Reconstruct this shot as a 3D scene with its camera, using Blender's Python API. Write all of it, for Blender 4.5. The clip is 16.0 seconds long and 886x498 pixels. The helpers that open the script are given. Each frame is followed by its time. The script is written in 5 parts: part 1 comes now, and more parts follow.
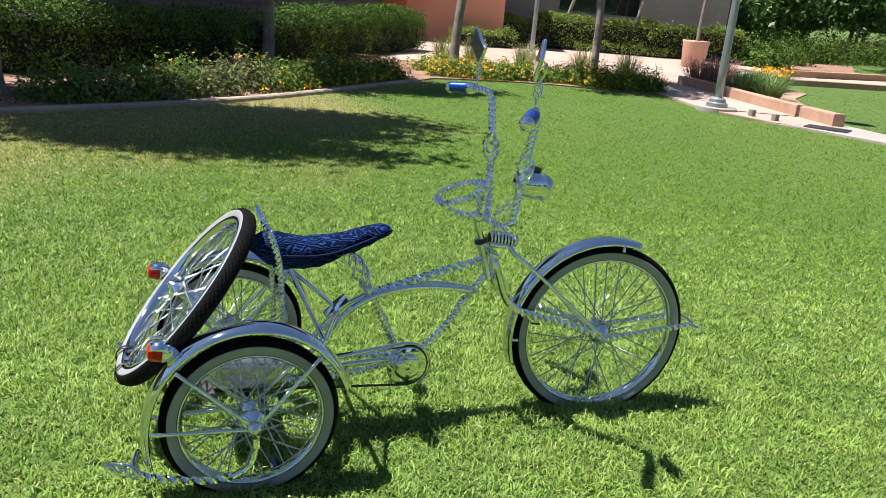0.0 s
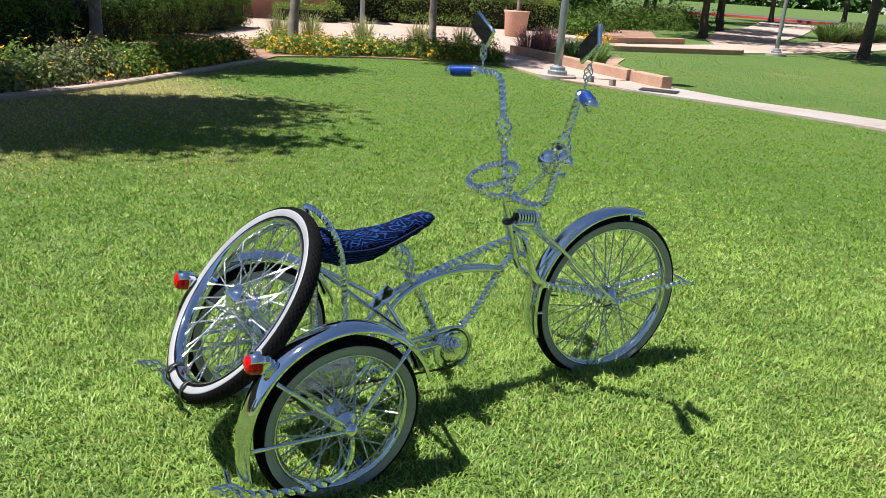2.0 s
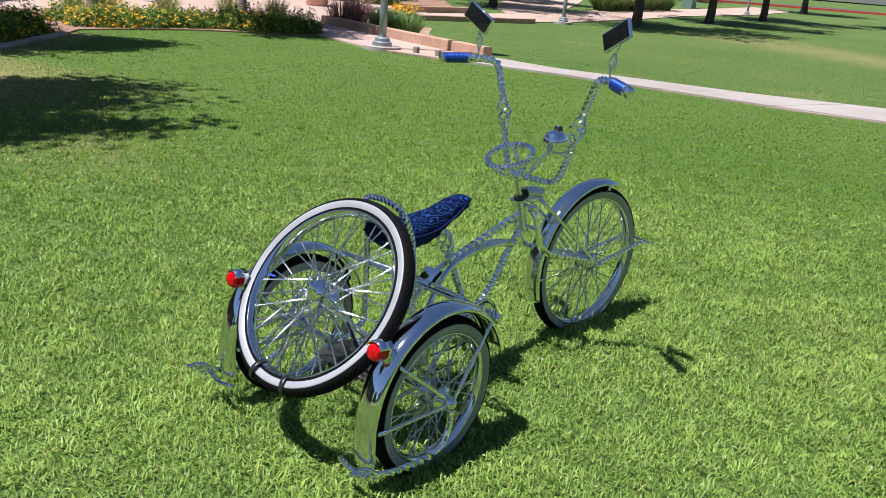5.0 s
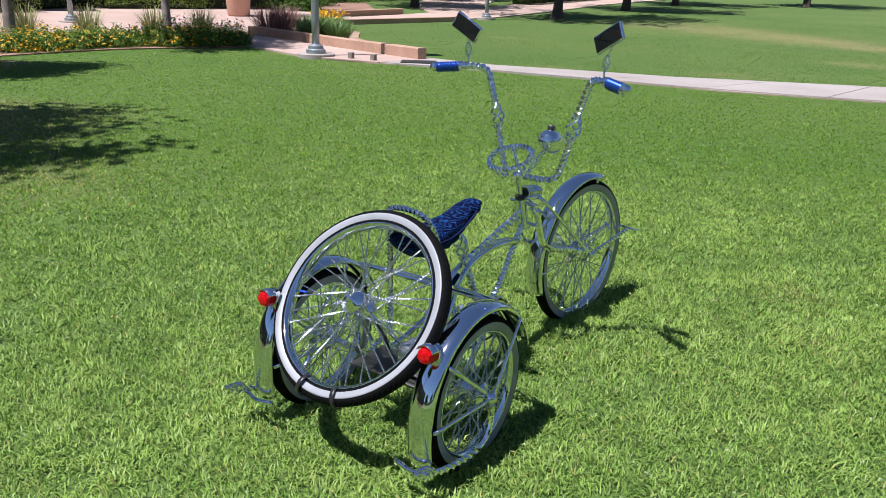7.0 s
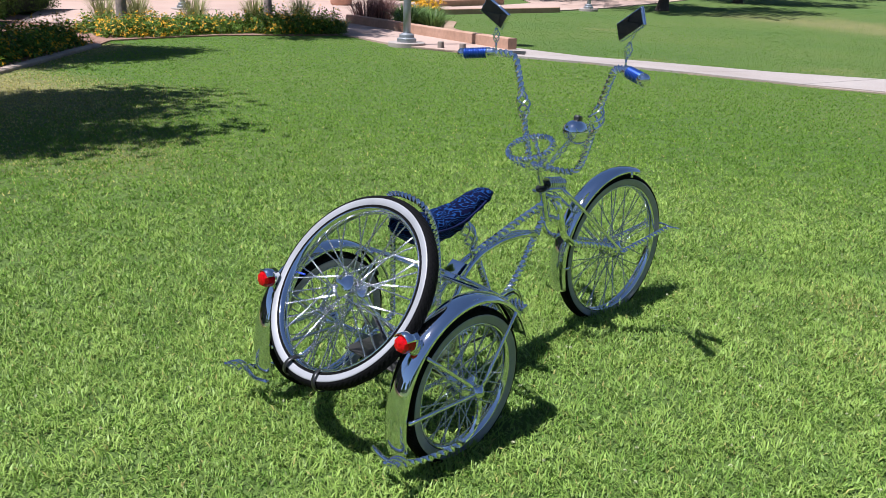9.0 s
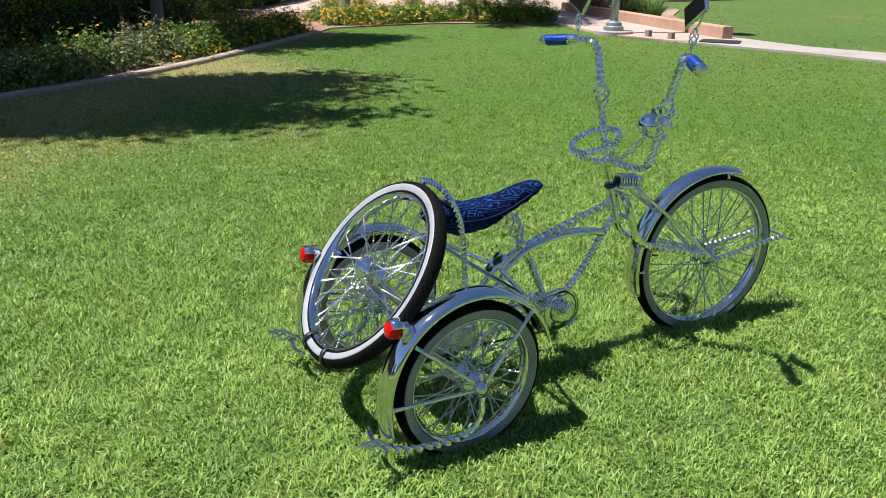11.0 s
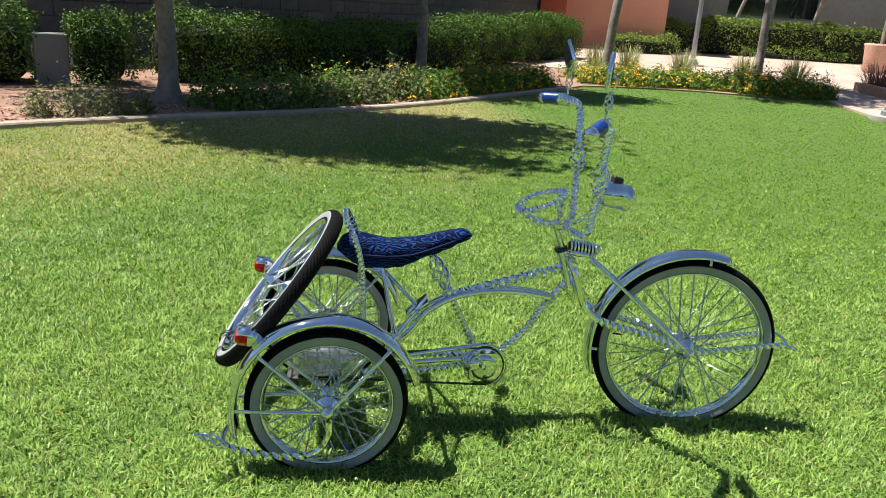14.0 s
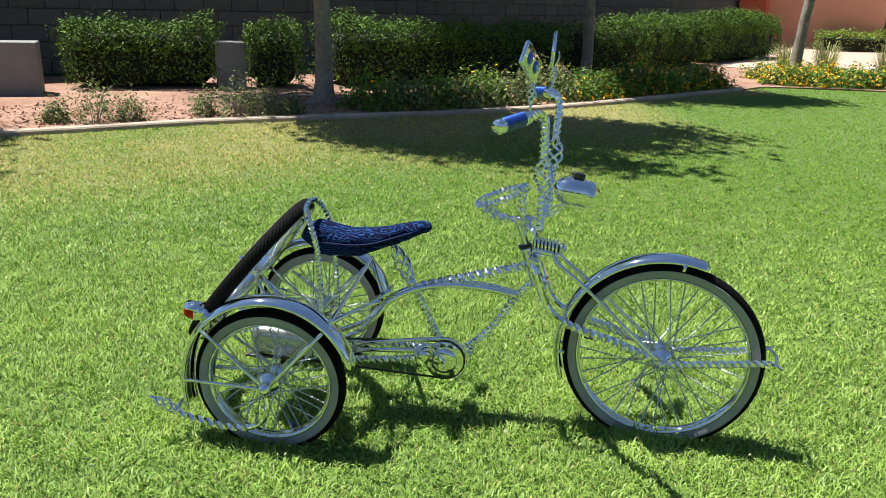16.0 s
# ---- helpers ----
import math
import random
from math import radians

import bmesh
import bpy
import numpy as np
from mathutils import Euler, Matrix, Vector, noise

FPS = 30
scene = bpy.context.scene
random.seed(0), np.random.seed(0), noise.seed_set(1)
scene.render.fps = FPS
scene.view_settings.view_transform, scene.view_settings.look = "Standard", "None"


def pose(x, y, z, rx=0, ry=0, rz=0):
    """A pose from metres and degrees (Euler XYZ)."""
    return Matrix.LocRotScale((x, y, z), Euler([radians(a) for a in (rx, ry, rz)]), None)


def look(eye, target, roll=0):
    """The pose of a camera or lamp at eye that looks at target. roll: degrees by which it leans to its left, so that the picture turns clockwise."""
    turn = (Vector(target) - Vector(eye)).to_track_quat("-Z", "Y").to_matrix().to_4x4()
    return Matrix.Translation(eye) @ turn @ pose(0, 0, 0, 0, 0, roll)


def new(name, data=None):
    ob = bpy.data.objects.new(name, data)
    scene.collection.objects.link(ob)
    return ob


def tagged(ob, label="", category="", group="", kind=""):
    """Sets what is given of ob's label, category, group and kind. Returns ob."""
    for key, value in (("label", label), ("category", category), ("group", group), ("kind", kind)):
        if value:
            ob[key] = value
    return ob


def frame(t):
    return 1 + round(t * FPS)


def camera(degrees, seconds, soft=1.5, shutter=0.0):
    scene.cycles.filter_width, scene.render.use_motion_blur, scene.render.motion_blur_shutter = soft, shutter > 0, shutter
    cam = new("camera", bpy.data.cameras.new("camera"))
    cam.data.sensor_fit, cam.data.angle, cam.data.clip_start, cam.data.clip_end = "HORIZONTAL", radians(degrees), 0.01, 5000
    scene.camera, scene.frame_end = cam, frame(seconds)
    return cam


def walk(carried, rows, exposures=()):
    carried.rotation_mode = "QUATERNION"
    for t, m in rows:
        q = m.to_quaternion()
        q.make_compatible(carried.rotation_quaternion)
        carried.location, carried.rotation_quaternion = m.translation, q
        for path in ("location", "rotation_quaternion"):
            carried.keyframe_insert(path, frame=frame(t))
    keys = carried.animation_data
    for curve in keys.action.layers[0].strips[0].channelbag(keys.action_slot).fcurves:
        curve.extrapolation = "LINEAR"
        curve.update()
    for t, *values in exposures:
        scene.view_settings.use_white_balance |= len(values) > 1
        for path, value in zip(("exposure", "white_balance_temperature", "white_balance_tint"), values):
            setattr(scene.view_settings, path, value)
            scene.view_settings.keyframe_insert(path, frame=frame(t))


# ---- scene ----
cam = camera(59.2, 16.0, soft=0.7)
METRES, EYE, TILT, LEAN, TURN = 3.81, 1.06, 0.0, 0.0, 0.0
ROWS = [
    (0.0, 0.0, 0.0, 0.0, 1.52, -17.21, -4.9),
    (0.5, -0.0492, -0.017, -0.0016, -3.46, -17.8, -5.14),
    (1.0, -0.091, -0.0314, 0.003, -7.31, -18.04, -4.27),
    (1.5, -0.1189, -0.0142, -0.0017, -10.6, -17.93, -4.08),
    (2.0, -0.1431, 0.0081, -0.0028, -12.12, -18.01, -4.04),
    (2.5, -0.1617, 0.0127, -0.0033, -14.3, -18.32, -4.88),
    (3.0, -0.1973, 0.0089, 0.0006, -18.7, -17.94, -4.72),
    (3.5, -0.2326, 0.0083, 0.0018, -21.83, -18.28, -4.96),
    (4.0, -0.2548, 0.0163, -0.0009, -23.23, -19.02, -5.49),
    (6.5, -0.3662, 0.051, 0.0079, -33.54, -18.73, -2.24),
    (7.0, -0.3673, 0.0492, 0.0084, -33.54, -18.76, -1.76),
    (7.5, -0.3681, 0.0471, 0.0084, -33.38, -18.68, -1.66),
    (8.0, -0.3656, 0.0471, 0.0059, -32.71, -19.24, -1.62),
    (8.5, -0.3452, 0.0389, 0.006, -30.34, -19.67, -1.41),
    (9.0, -0.3072, 0.0243, 0.0056, -25.93, -19.62, -1.93),
    (9.5, -0.2845, 0.0171, 0.0055, -21.63, -20.33, -0.87),
    (12.0, -0.1099, -0.0144, 0.006, -2.19, -19.82, -3.25),
    (12.5, -0.0758, -0.0076, 0.0025, 0.84, -18.92, -4.45),
    (13.0, -0.0404, -0.0029, 0.0073, 4.47, -18.72, -4.03),
    (13.5, 0.0101, -0.0094, 0.0067, 9.06, -18.23, -3.85),
    (14.0, 0.0533, -0.0132, 0.0085, 13.1, -17.57, -3.67),
    (14.5, 0.0882, 0.0072, 0.0051, 16.25, -17.33, -4.19),
    (15.0, 0.1225, 0.0228, 0.0071, 19.35, -17.7, -3.37),
    (15.5, 0.173, 0.0319, 0.0073, 23.72, -17.91, -2.2),
    (16.0, 0.2091, 0.0386, 0.0097, 27.75, -17.97, -1.8),
]
walk(cam, [(t, pose(0, 0, EYE, TILT, LEAN, TURN) @ pose(METRES * x, METRES * y, METRES * z, 90 + pitch, roll, yaw)) for t, x, y, z, yaw, pitch, roll in ROWS],
     exposures=[(0.0, 0.98, 6450, 10), (4.0, 0.77, 6250, 13), (7.0, 0.64, 5950, 16), (9.0, 0.66, 5950, 16), (12.0, 0.91, 6400, 9), (14.5, 1.08, 6600, 6), (16.0, 1.15, 6600, 6)])

# ---- world, sun ----
world = bpy.data.worlds.new("daylight")
scene.world = world
world.use_nodes = True
wn = world.node_tree
sky = wn.nodes.new("ShaderNodeTexSky")
sky.sky_type = "NISHITA"
sky.sun_disc = False
SUN_EL, SUN_AZ = radians(65), radians(270)
sky.sun_elevation, sky.sun_rotation = SUN_EL, SUN_AZ
sky.air_density, sky.dust_density, sky.ozone_density = 1.0, 0.15, 2.5
background = wn.nodes["Background"]
background.inputs["Strength"].default_value = 0.05
wn.links.new(sky.outputs[0], background.inputs["Color"])
sun = new("sun", bpy.data.lights.new("sun", "SUN"))
sun.data.energy, sun.data.angle, sun.data.color = 5.0, radians(0.53), (1.0, 0.97, 0.92)
sun.matrix_world = look((-4.65, 0.0, 10.0), (0, 0, 0))


# ---- materials ----
def material(name, colour, rough=0.6, metal=0.0, vary=0.0, scale=20.0, bump=0.0, bump_scale=60.0, second=None, second_scale=2.0,
             island=0.0, obj=0.0, spec=0.5, translucent=0.0, coat=0.0, rough_vary=0.0):
    """A surface whose colour wanders between colour and second at a large scale, with grain at a small one."""
    m = bpy.data.materials.new(name)
    m.use_nodes = True
    nt = m.node_tree
    N, L = nt.nodes, nt.links
    bsdf = N["Principled BSDF"]
    bsdf.inputs["Roughness"].default_value = rough
    bsdf.inputs["Metallic"].default_value = metal
    bsdf.inputs["Specular IOR Level"].default_value = spec
    bsdf.inputs["Coat Weight"].default_value = coat
    tex = N.new("ShaderNodeTexCoord")
    col = N.new("ShaderNodeRGB")
    col.outputs[0].default_value = (*colour, 1)
    out = col.outputs[0]
    if second:
        big = N.new("ShaderNodeTexNoise")
        big.inputs["Scale"].default_value, big.inputs["Detail"].default_value = second_scale, 4
        L.new(tex.outputs["Object"], big.inputs["Vector"])
        ramp = N.new("ShaderNodeMapRange")
        ramp.inputs["From Min"].default_value, ramp.inputs["From Max"].default_value = 0.35, 0.65
        L.new(big.outputs["Fac"], ramp.inputs["Value"])
        mix = N.new("ShaderNodeMix")
        mix.data_type = "RGBA"
        L.new(ramp.outputs[0], mix.inputs["Factor"])
        L.new(out, mix.inputs["A"])
        mix.inputs["B"].default_value = (*second, 1)
        out = mix.outputs["Result"]
    def scaled(out, value, lo, hi):
        span = N.new("ShaderNodeMapRange")
        span.inputs["To Min"].default_value, span.inputs["To Max"].default_value = lo, hi
        L.new(value, span.inputs["Value"])
        hsv = N.new("ShaderNodeHueSaturation")
        L.new(span.outputs[0], hsv.inputs["Value"])
        L.new(out, hsv.inputs["Color"])
        return hsv.outputs[0]
    if vary:
        fine = N.new("ShaderNodeTexNoise")
        fine.inputs["Scale"].default_value, fine.inputs["Detail"].default_value = scale, 6
        L.new(tex.outputs["Object"], fine.inputs["Vector"])
        out = scaled(out, fine.outputs["Fac"], 1 - 1.8 * vary, 1 + 1.8 * vary)
        if rough_vary:
            span = N.new("ShaderNodeMapRange")
            span.inputs["To Min"].default_value, span.inputs["To Max"].default_value = max(0.0, rough - rough_vary), rough + rough_vary
            L.new(fine.outputs["Fac"], span.inputs["Value"])
            L.new(span.outputs[0], bsdf.inputs["Roughness"])
    if island:
        geo = N.new("ShaderNodeNewGeometry")
        out = scaled(out, geo.outputs["Random Per Island"], 1 - island, 1 + island)
    if obj:
        info = N.new("ShaderNodeObjectInfo")
        out = scaled(out, info.outputs["Random"], 1 - obj, 1 + obj)
    L.new(out, bsdf.inputs["Base Color"])
    if bump:
        grain = N.new("ShaderNodeTexNoise")
        grain.inputs["Scale"].default_value, grain.inputs["Detail"].default_value = bump_scale, 5
        L.new(tex.outputs["Object"], grain.inputs["Vector"])
        b = N.new("ShaderNodeBump")
        b.inputs["Strength"].default_value, b.inputs["Distance"].default_value = bump, 0.01
        L.new(grain.outputs["Fac"], b.inputs["Height"])
        L.new(b.outputs[0], bsdf.inputs["Normal"])
    if translucent:
        t = N.new("ShaderNodeBsdfTranslucent")
        L.new(out, t.inputs["Color"])
        mixs = N.new("ShaderNodeMixShader")
        mixs.inputs[0].default_value = translucent
        L.new(bsdf.outputs[0], mixs.inputs[1])
        L.new(t.outputs[0], mixs.inputs[2])
        L.new(mixs.outputs[0], N["Material Output"].inputs["Surface"])
    return m


CHROME = material("chrome", (0.78, 0.8, 0.84), 0.04, 1.0, vary=0.03, scale=40, rough_vary=0.03)
CHROME_TWIST = material("polished twisted chrome", (0.86, 0.87, 0.89), 0.06, 1.0, vary=0.06, scale=90, rough_vary=0.05)
SPOKE = material("bright twisted steel", (0.58, 0.59, 0.61), 0.24, 1.0, vary=0.1, scale=90, rough_vary=0.1)
CHROME_DULL = material("worn chrome", (0.62, 0.63, 0.65), 0.2, 1.0, vary=0.12, scale=60, rough_vary=0.12)
RUBBER = material("tyre rubber", (0.0045, 0.0045, 0.005), 0.75, vary=0.3, scale=90, spec=0.07)
WHITEWALL = material("white rubber", (0.3, 0.305, 0.325), 0.45, vary=0.07, scale=30, second=(0.26, 0.265, 0.28), second_scale=9)
CHAIN = material("oily steel chain", (0.06, 0.055, 0.05), 0.45, 0.8, vary=0.3, scale=300)
BLACK = material("black plastic", (0.015, 0.015, 0.016), 0.35, vary=0.1, scale=80)
BLUE_GRIP = material("blue anodised metal", (0.012, 0.055, 0.3), 0.28, 0.55, vary=0.15, scale=120, coat=0.4)
BLUE_CAP = material("blue glitter plastic", (0.03, 0.08, 0.6), 0.3, 0.2, vary=0.3, scale=500)
BLUE_PIPE = material("navy cloth piping", (0.004, 0.008, 0.05), 0.8, vary=0.2, scale=200, spec=0.2)
MIRROR = material("mirror glass", (0.86, 0.88, 0.88), 0.015, 1.0)
DULL_PLATE = material("dull grey-brown steel", (0.06, 0.058, 0.055), 0.45, 0.6, vary=0.2, scale=25, rough_vary=0.15)
GREY_BOX = material("brushed aluminium", (0.52, 0.52, 0.56), 0.26, 0.92, vary=0.12, scale=30, rough_vary=0.1)
RED_LENS = material("red reflector plastic", (0.45, 0.003, 0.006), 0.16, vary=0.45, scale=160, coat=0.1, spec=0.3)
CONCRETE = material("pale concrete", (0.37, 0.325, 0.295), 0.85, vary=0.1, scale=35, second=(0.31, 0.265, 0.235), second_scale=0.9, bump=0.25, bump_scale=90)
PINK = material("pink concrete", (0.46, 0.335, 0.275), 0.85, vary=0.08, scale=30, second=(0.4, 0.28, 0.225), second_scale=0.7, bump=0.2, bump_scale=80)
KERB = material("weathered kerb concrete", (0.42, 0.33, 0.26), 0.9, vary=0.15, scale=25, second=(0.28, 0.22, 0.18), second_scale=3, bump=0.4, bump_scale=70)
SANDSTONE = material("tan block", (0.43, 0.265, 0.185), 0.85, vary=0.14, scale=18, second=(0.35, 0.21, 0.14), second_scale=2.5, bump=0.4, bump_scale=40)
MULCH = material("red-brown bark mulch", (0.22, 0.115, 0.075), 0.95, vary=0.4, scale=26, second=(0.3, 0.18, 0.13), second_scale=2.0, bump=0.9, bump_scale=35)
CHIPS = material("mulch chips", (0.3, 0.17, 0.12), 0.95, island=0.6)
BARK = material("grey-brown bark", (0.26, 0.225, 0.195), 0.9, vary=0.3, scale=18, second=(0.18, 0.152, 0.13), second_scale=5, bump=0.8, bump_scale=24)
DARK_BARK = material("dark bark", (0.07, 0.05, 0.04), 0.9, vary=0.3, scale=18, bump=0.8, bump_scale=24)
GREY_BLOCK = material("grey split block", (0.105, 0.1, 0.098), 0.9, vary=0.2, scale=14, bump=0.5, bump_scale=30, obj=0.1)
GREY_RENDER = material("grey building render", (0.4, 0.38, 0.36), 0.9, vary=0.1, scale=9, second=(0.34, 0.325, 0.305), second_scale=0.8, bump=0.4, bump_scale=30)
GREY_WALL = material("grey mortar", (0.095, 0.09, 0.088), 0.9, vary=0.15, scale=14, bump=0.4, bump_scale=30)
SALMON = material("salmon stucco", (0.74, 0.34, 0.23), 0.85, vary=0.06, scale=20, second=(0.68, 0.3, 0.2), second_scale=0.6, bump=0.3, bump_scale=60)
RED_STUCCO = material("red stucco", (0.55, 0.11, 0.06), 0.85, vary=0.06, scale=20, bump=0.3, bump_scale=60)
PANEL = material("grey painted metal", (0.22, 0.215, 0.205), 0.6, vary=0.08, scale=6, second=(0.18, 0.175, 0.17), second_scale=2)
TERRACOTTA = material("pink cast stone", (0.56, 0.33, 0.24), 0.8, vary=0.1, scale=16, bump=0.3, bump_scale=50)
STEEL = material("galvanised steel", (0.3, 0.32, 0.34), 0.45, 0.6, vary=0.1, scale=14, rough_vary=0.1)
UTILITY = material("green-grey utility paint", (0.13, 0.2, 0.18), 0.5, vary=0.08, scale=10)
RED_PAINT = material("red kerb paint", (0.45, 0.05, 0.03), 0.7, vary=0.15, scale=6)
ASPHALT = material("asphalt", (0.07, 0.07, 0.07), 0.9, vary=0.2, scale=30)
GLASS_DARK = material("dark window glass", (0.02, 0.025, 0.03), 0.05, 0.0, spec=0.8, coat=0.5)
FRAME_PAINT = material("grey window frame", (0.3, 0.3, 0.3), 0.5, vary=0.05)
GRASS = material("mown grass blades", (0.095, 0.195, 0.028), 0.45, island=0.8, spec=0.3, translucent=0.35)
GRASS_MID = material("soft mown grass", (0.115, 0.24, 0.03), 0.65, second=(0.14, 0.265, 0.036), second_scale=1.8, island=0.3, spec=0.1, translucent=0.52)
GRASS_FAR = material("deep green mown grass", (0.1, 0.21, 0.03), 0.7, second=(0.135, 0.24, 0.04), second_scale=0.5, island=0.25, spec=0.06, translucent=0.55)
DRY = material("straw-coloured dry grass", (0.42, 0.385, 0.13), 0.7, island=0.35, spec=0.2, translucent=0.35)
GROUND = material("lawn thatch", (0.062, 0.118, 0.017), 0.95, vary=0.35, scale=22, second=(0.085, 0.132, 0.022), second_scale=0.35, bump=1.0, bump_scale=45)


def straw_patches(m, tan, key="dry"):
    """A second colour in patches of the plants' own growth, by the mesh's own attribute."""
    nt = m.node_tree
    bsdf = nt.nodes["Principled BSDF"]
    link = bsdf.inputs["Base Color"].links[0].from_socket
    at = nt.nodes.new("ShaderNodeAttribute")
    at.attribute_name = key
    mix = nt.nodes.new("ShaderNodeMix")
    mix.data_type = "RGBA"
    nt.links.new(at.outputs["Fac"], mix.inputs["Factor"])
    nt.links.new(link, mix.inputs["A"])
    mix.inputs["B"].default_value = (*tan, 1)
    nt.links.new(mix.outputs["Result"], bsdf.inputs["Base Color"])


straw_patches(GROUND, (0.2, 0.175, 0.07))
straw_patches(GRASS, (0.44, 0.6, 0.13), "tuft")
straw_patches(GRASS_MID, (0.28, 0.42, 0.07), "tuft")
straw_patches(GRASS_FAR, (0.21, 0.31, 0.06), "tuft")
HEDGE = material("glossy hedge leaves", (0.08, 0.142, 0.024), 0.6, island=0.65, spec=0.1, translucent=0.1)
# brighter copy of the hedge leaves, sunlight on the plaza hedges put into the colour
HEDGE_SUNLIT = material("hedge leaves painted sunlit yellow-green", (0.19, 0.26, 0.045), 0.55, island=0.5, spec=0.3, translucent=0.25)
# near-black: the deep shade between hedge leaves is put into this colour
HEDGE_SHADE = material("painted hedge shade", (0.012, 0.016, 0.007), 0.95, vary=0.4, scale=24)
SHRUB = material("lantana leaves", (0.13, 0.22, 0.03), 0.55, island=0.6, spec=0.3, translucent=0.35)
OLIVE = material("dusty olive leaves", (0.16, 0.19, 0.07), 0.65, island=0.6, spec=0.2, translucent=0.25)
TAN_SOIL = material("dry tan soil", (0.36, 0.255, 0.175), 0.95, vary=0.2, scale=20, second=(0.3, 0.2, 0.13), second_scale=2.0, bump=0.5, bump_scale=40)
ORANGE = material("orange-yellow petals", (0.85, 0.46, 0.015), 0.6, island=0.4, translucent=0.3)
STRAP = material("strap leaves", (0.12, 0.2, 0.05), 0.5, island=0.4, translucent=0.3)
PALE_STRAP = material("pale ornamental grass", (0.3, 0.32, 0.13), 0.6, island=0.35, translucent=0.3)
PURPLE = material("purple fountain grass", (0.26, 0.13, 0.11), 0.6, island=0.5, translucent=0.3)
TREE_LEAF = material("tree leaves", (0.06, 0.13, 0.025), 0.5, island=0.5, translucent=0.3)
CLOVER = material("dry clippings and clover heads", (0.42, 0.44, 0.25), 0.8, island=0.3)


def velvet_material():
    m = bpy.data.materials.new("blue crushed velvet")
    m.use_nodes = True
    N, L = m.node_tree.nodes, m.node_tree.links
    bsdf = N["Principled BSDF"]
    tex = N.new("ShaderNodeTexCoord")
    wave = N.new("ShaderNodeTexWave")
    wave.wave_type, wave.bands_direction = "BANDS", "Z"
    for key, value in (("Scale", 34), ("Distortion", 22), ("Detail", 2), ("Detail Scale", 0.9)):
        wave.inputs[key].default_value = value
    squash = N.new("ShaderNodeMapping")
    squash.inputs["Scale"].default_value = (0.8, 0.9, 1.3)
    L.new(tex.outputs["Object"], squash.inputs["Vector"])
    L.new(squash.outputs[0], wave.inputs["Vector"])
    ramp = N.new("ShaderNodeValToRGB")
    ramp.color_ramp.elements[0].position, ramp.color_ramp.elements[0].color = 0.7, (0.0018, 0.003, 0.02, 1)
    ramp.color_ramp.elements[1].position, ramp.color_ramp.elements[1].color = 1.0, (0.011, 0.052, 0.18, 1)
    L.new(wave.outputs["Fac"], ramp.inputs[0])
    L.new(ramp.outputs[0], bsdf.inputs["Base Color"])
    bsdf.inputs["Roughness"].default_value = 0.8
    bsdf.inputs["Specular IOR Level"].default_value = 0.06
    bsdf.inputs["Sheen Weight"].default_value = 0.02
    bsdf.inputs["Sheen Tint"].default_value = (0.1, 0.3, 0.9, 1)
    b = N.new("ShaderNodeBump")
    b.inputs["Strength"].default_value, b.inputs["Distance"].default_value = 0.25, 0.003
    L.new(wave.outputs["Fac"], b.inputs["Height"])
    L.new(b.outputs[0], bsdf.inputs["Normal"])
    return m


VELVET = velvet_material()


# ---- mesh helpers ----
def part(name, bm, mat, parent=None, label="", smooth=True):
    """One mesh object from a bmesh, under parent if there is one."""
    me = bpy.data.meshes.new(name)
    bmesh.ops.recalc_face_normals(bm, faces=bm.faces[:])
    bm.to_mesh(me)
    bm.free()
    return part_mesh(name, me, mat, parent, label, smooth)


def part_mesh(name, me, mat, parent=None, label="", smooth=True):
    if not me.materials:
        me.materials.append(mat)
    if smooth and len(me.polygons):
        me.polygons.foreach_set("use_smooth", [True] * len(me.polygons))
    ob = new(name, me)
    if parent:
        ob.parent = parent
    return tagged(ob, label) if label else ob


def empty(name, m, label, category, group="", kind=""):
    ob = new(name)
    ob.empty_display_size = 0.1
    ob.matrix_basis = m
    return tagged(ob, label, category, group, kind)


def raw(name, verts, tris, mat, parent=None, label="", sides=3):
    """A mesh from numpy arrays of vertices and equal-sided faces."""
    me = bpy.data.meshes.new(name)
    verts, tris = np.asarray(verts, np.float32).reshape(-1, 3), np.asarray(tris, np.int32).reshape(-1, sides)
    me.vertices.add(len(verts))
    me.vertices.foreach_set("co", verts.ravel())
    me.loops.add(tris.size)
    me.loops.foreach_set("vertex_index", tris.ravel())
    me.polygons.add(len(tris))
    me.polygons.foreach_set("loop_start", np.arange(0, tris.size, sides, dtype=np.int32))
    me.update(calc_edges=True)
    return tagged(part_mesh(name, me, mat, parent, label, smooth=False), kind="stuff" if parent else "")


def smooth_path(pts, step):
    """A Catmull-Rom curve through pts, at even steps."""
    P = np.array(pts, float)
    P = np.vstack([2 * P[0] - P[1], P, 2 * P[-1] - P[-2]])
    dense = []
    for i in range(1, len(P) - 2):
        for u in np.linspace(0, 1, 24, endpoint=False):
            a, b, c, d = P[i - 1:i + 3]
            dense.append(0.5 * (2 * b + (c - a) * u + (2 * a - 5 * b + 4 * c - d) * u * u + (3 * b - a - 3 * c + d) * u ** 3))
    dense.append(P[-2])
    dense = np.array(dense)
    s = np.concatenate([[0], np.cumsum(np.linalg.norm(np.diff(dense, axis=0), axis=1))])
    n = max(2, int(s[-1] / step) + 1)
    at = np.linspace(0, s[-1], n)
    return np.stack([np.interp(at, s, dense[:, k]) for k in range(3)], 1), at


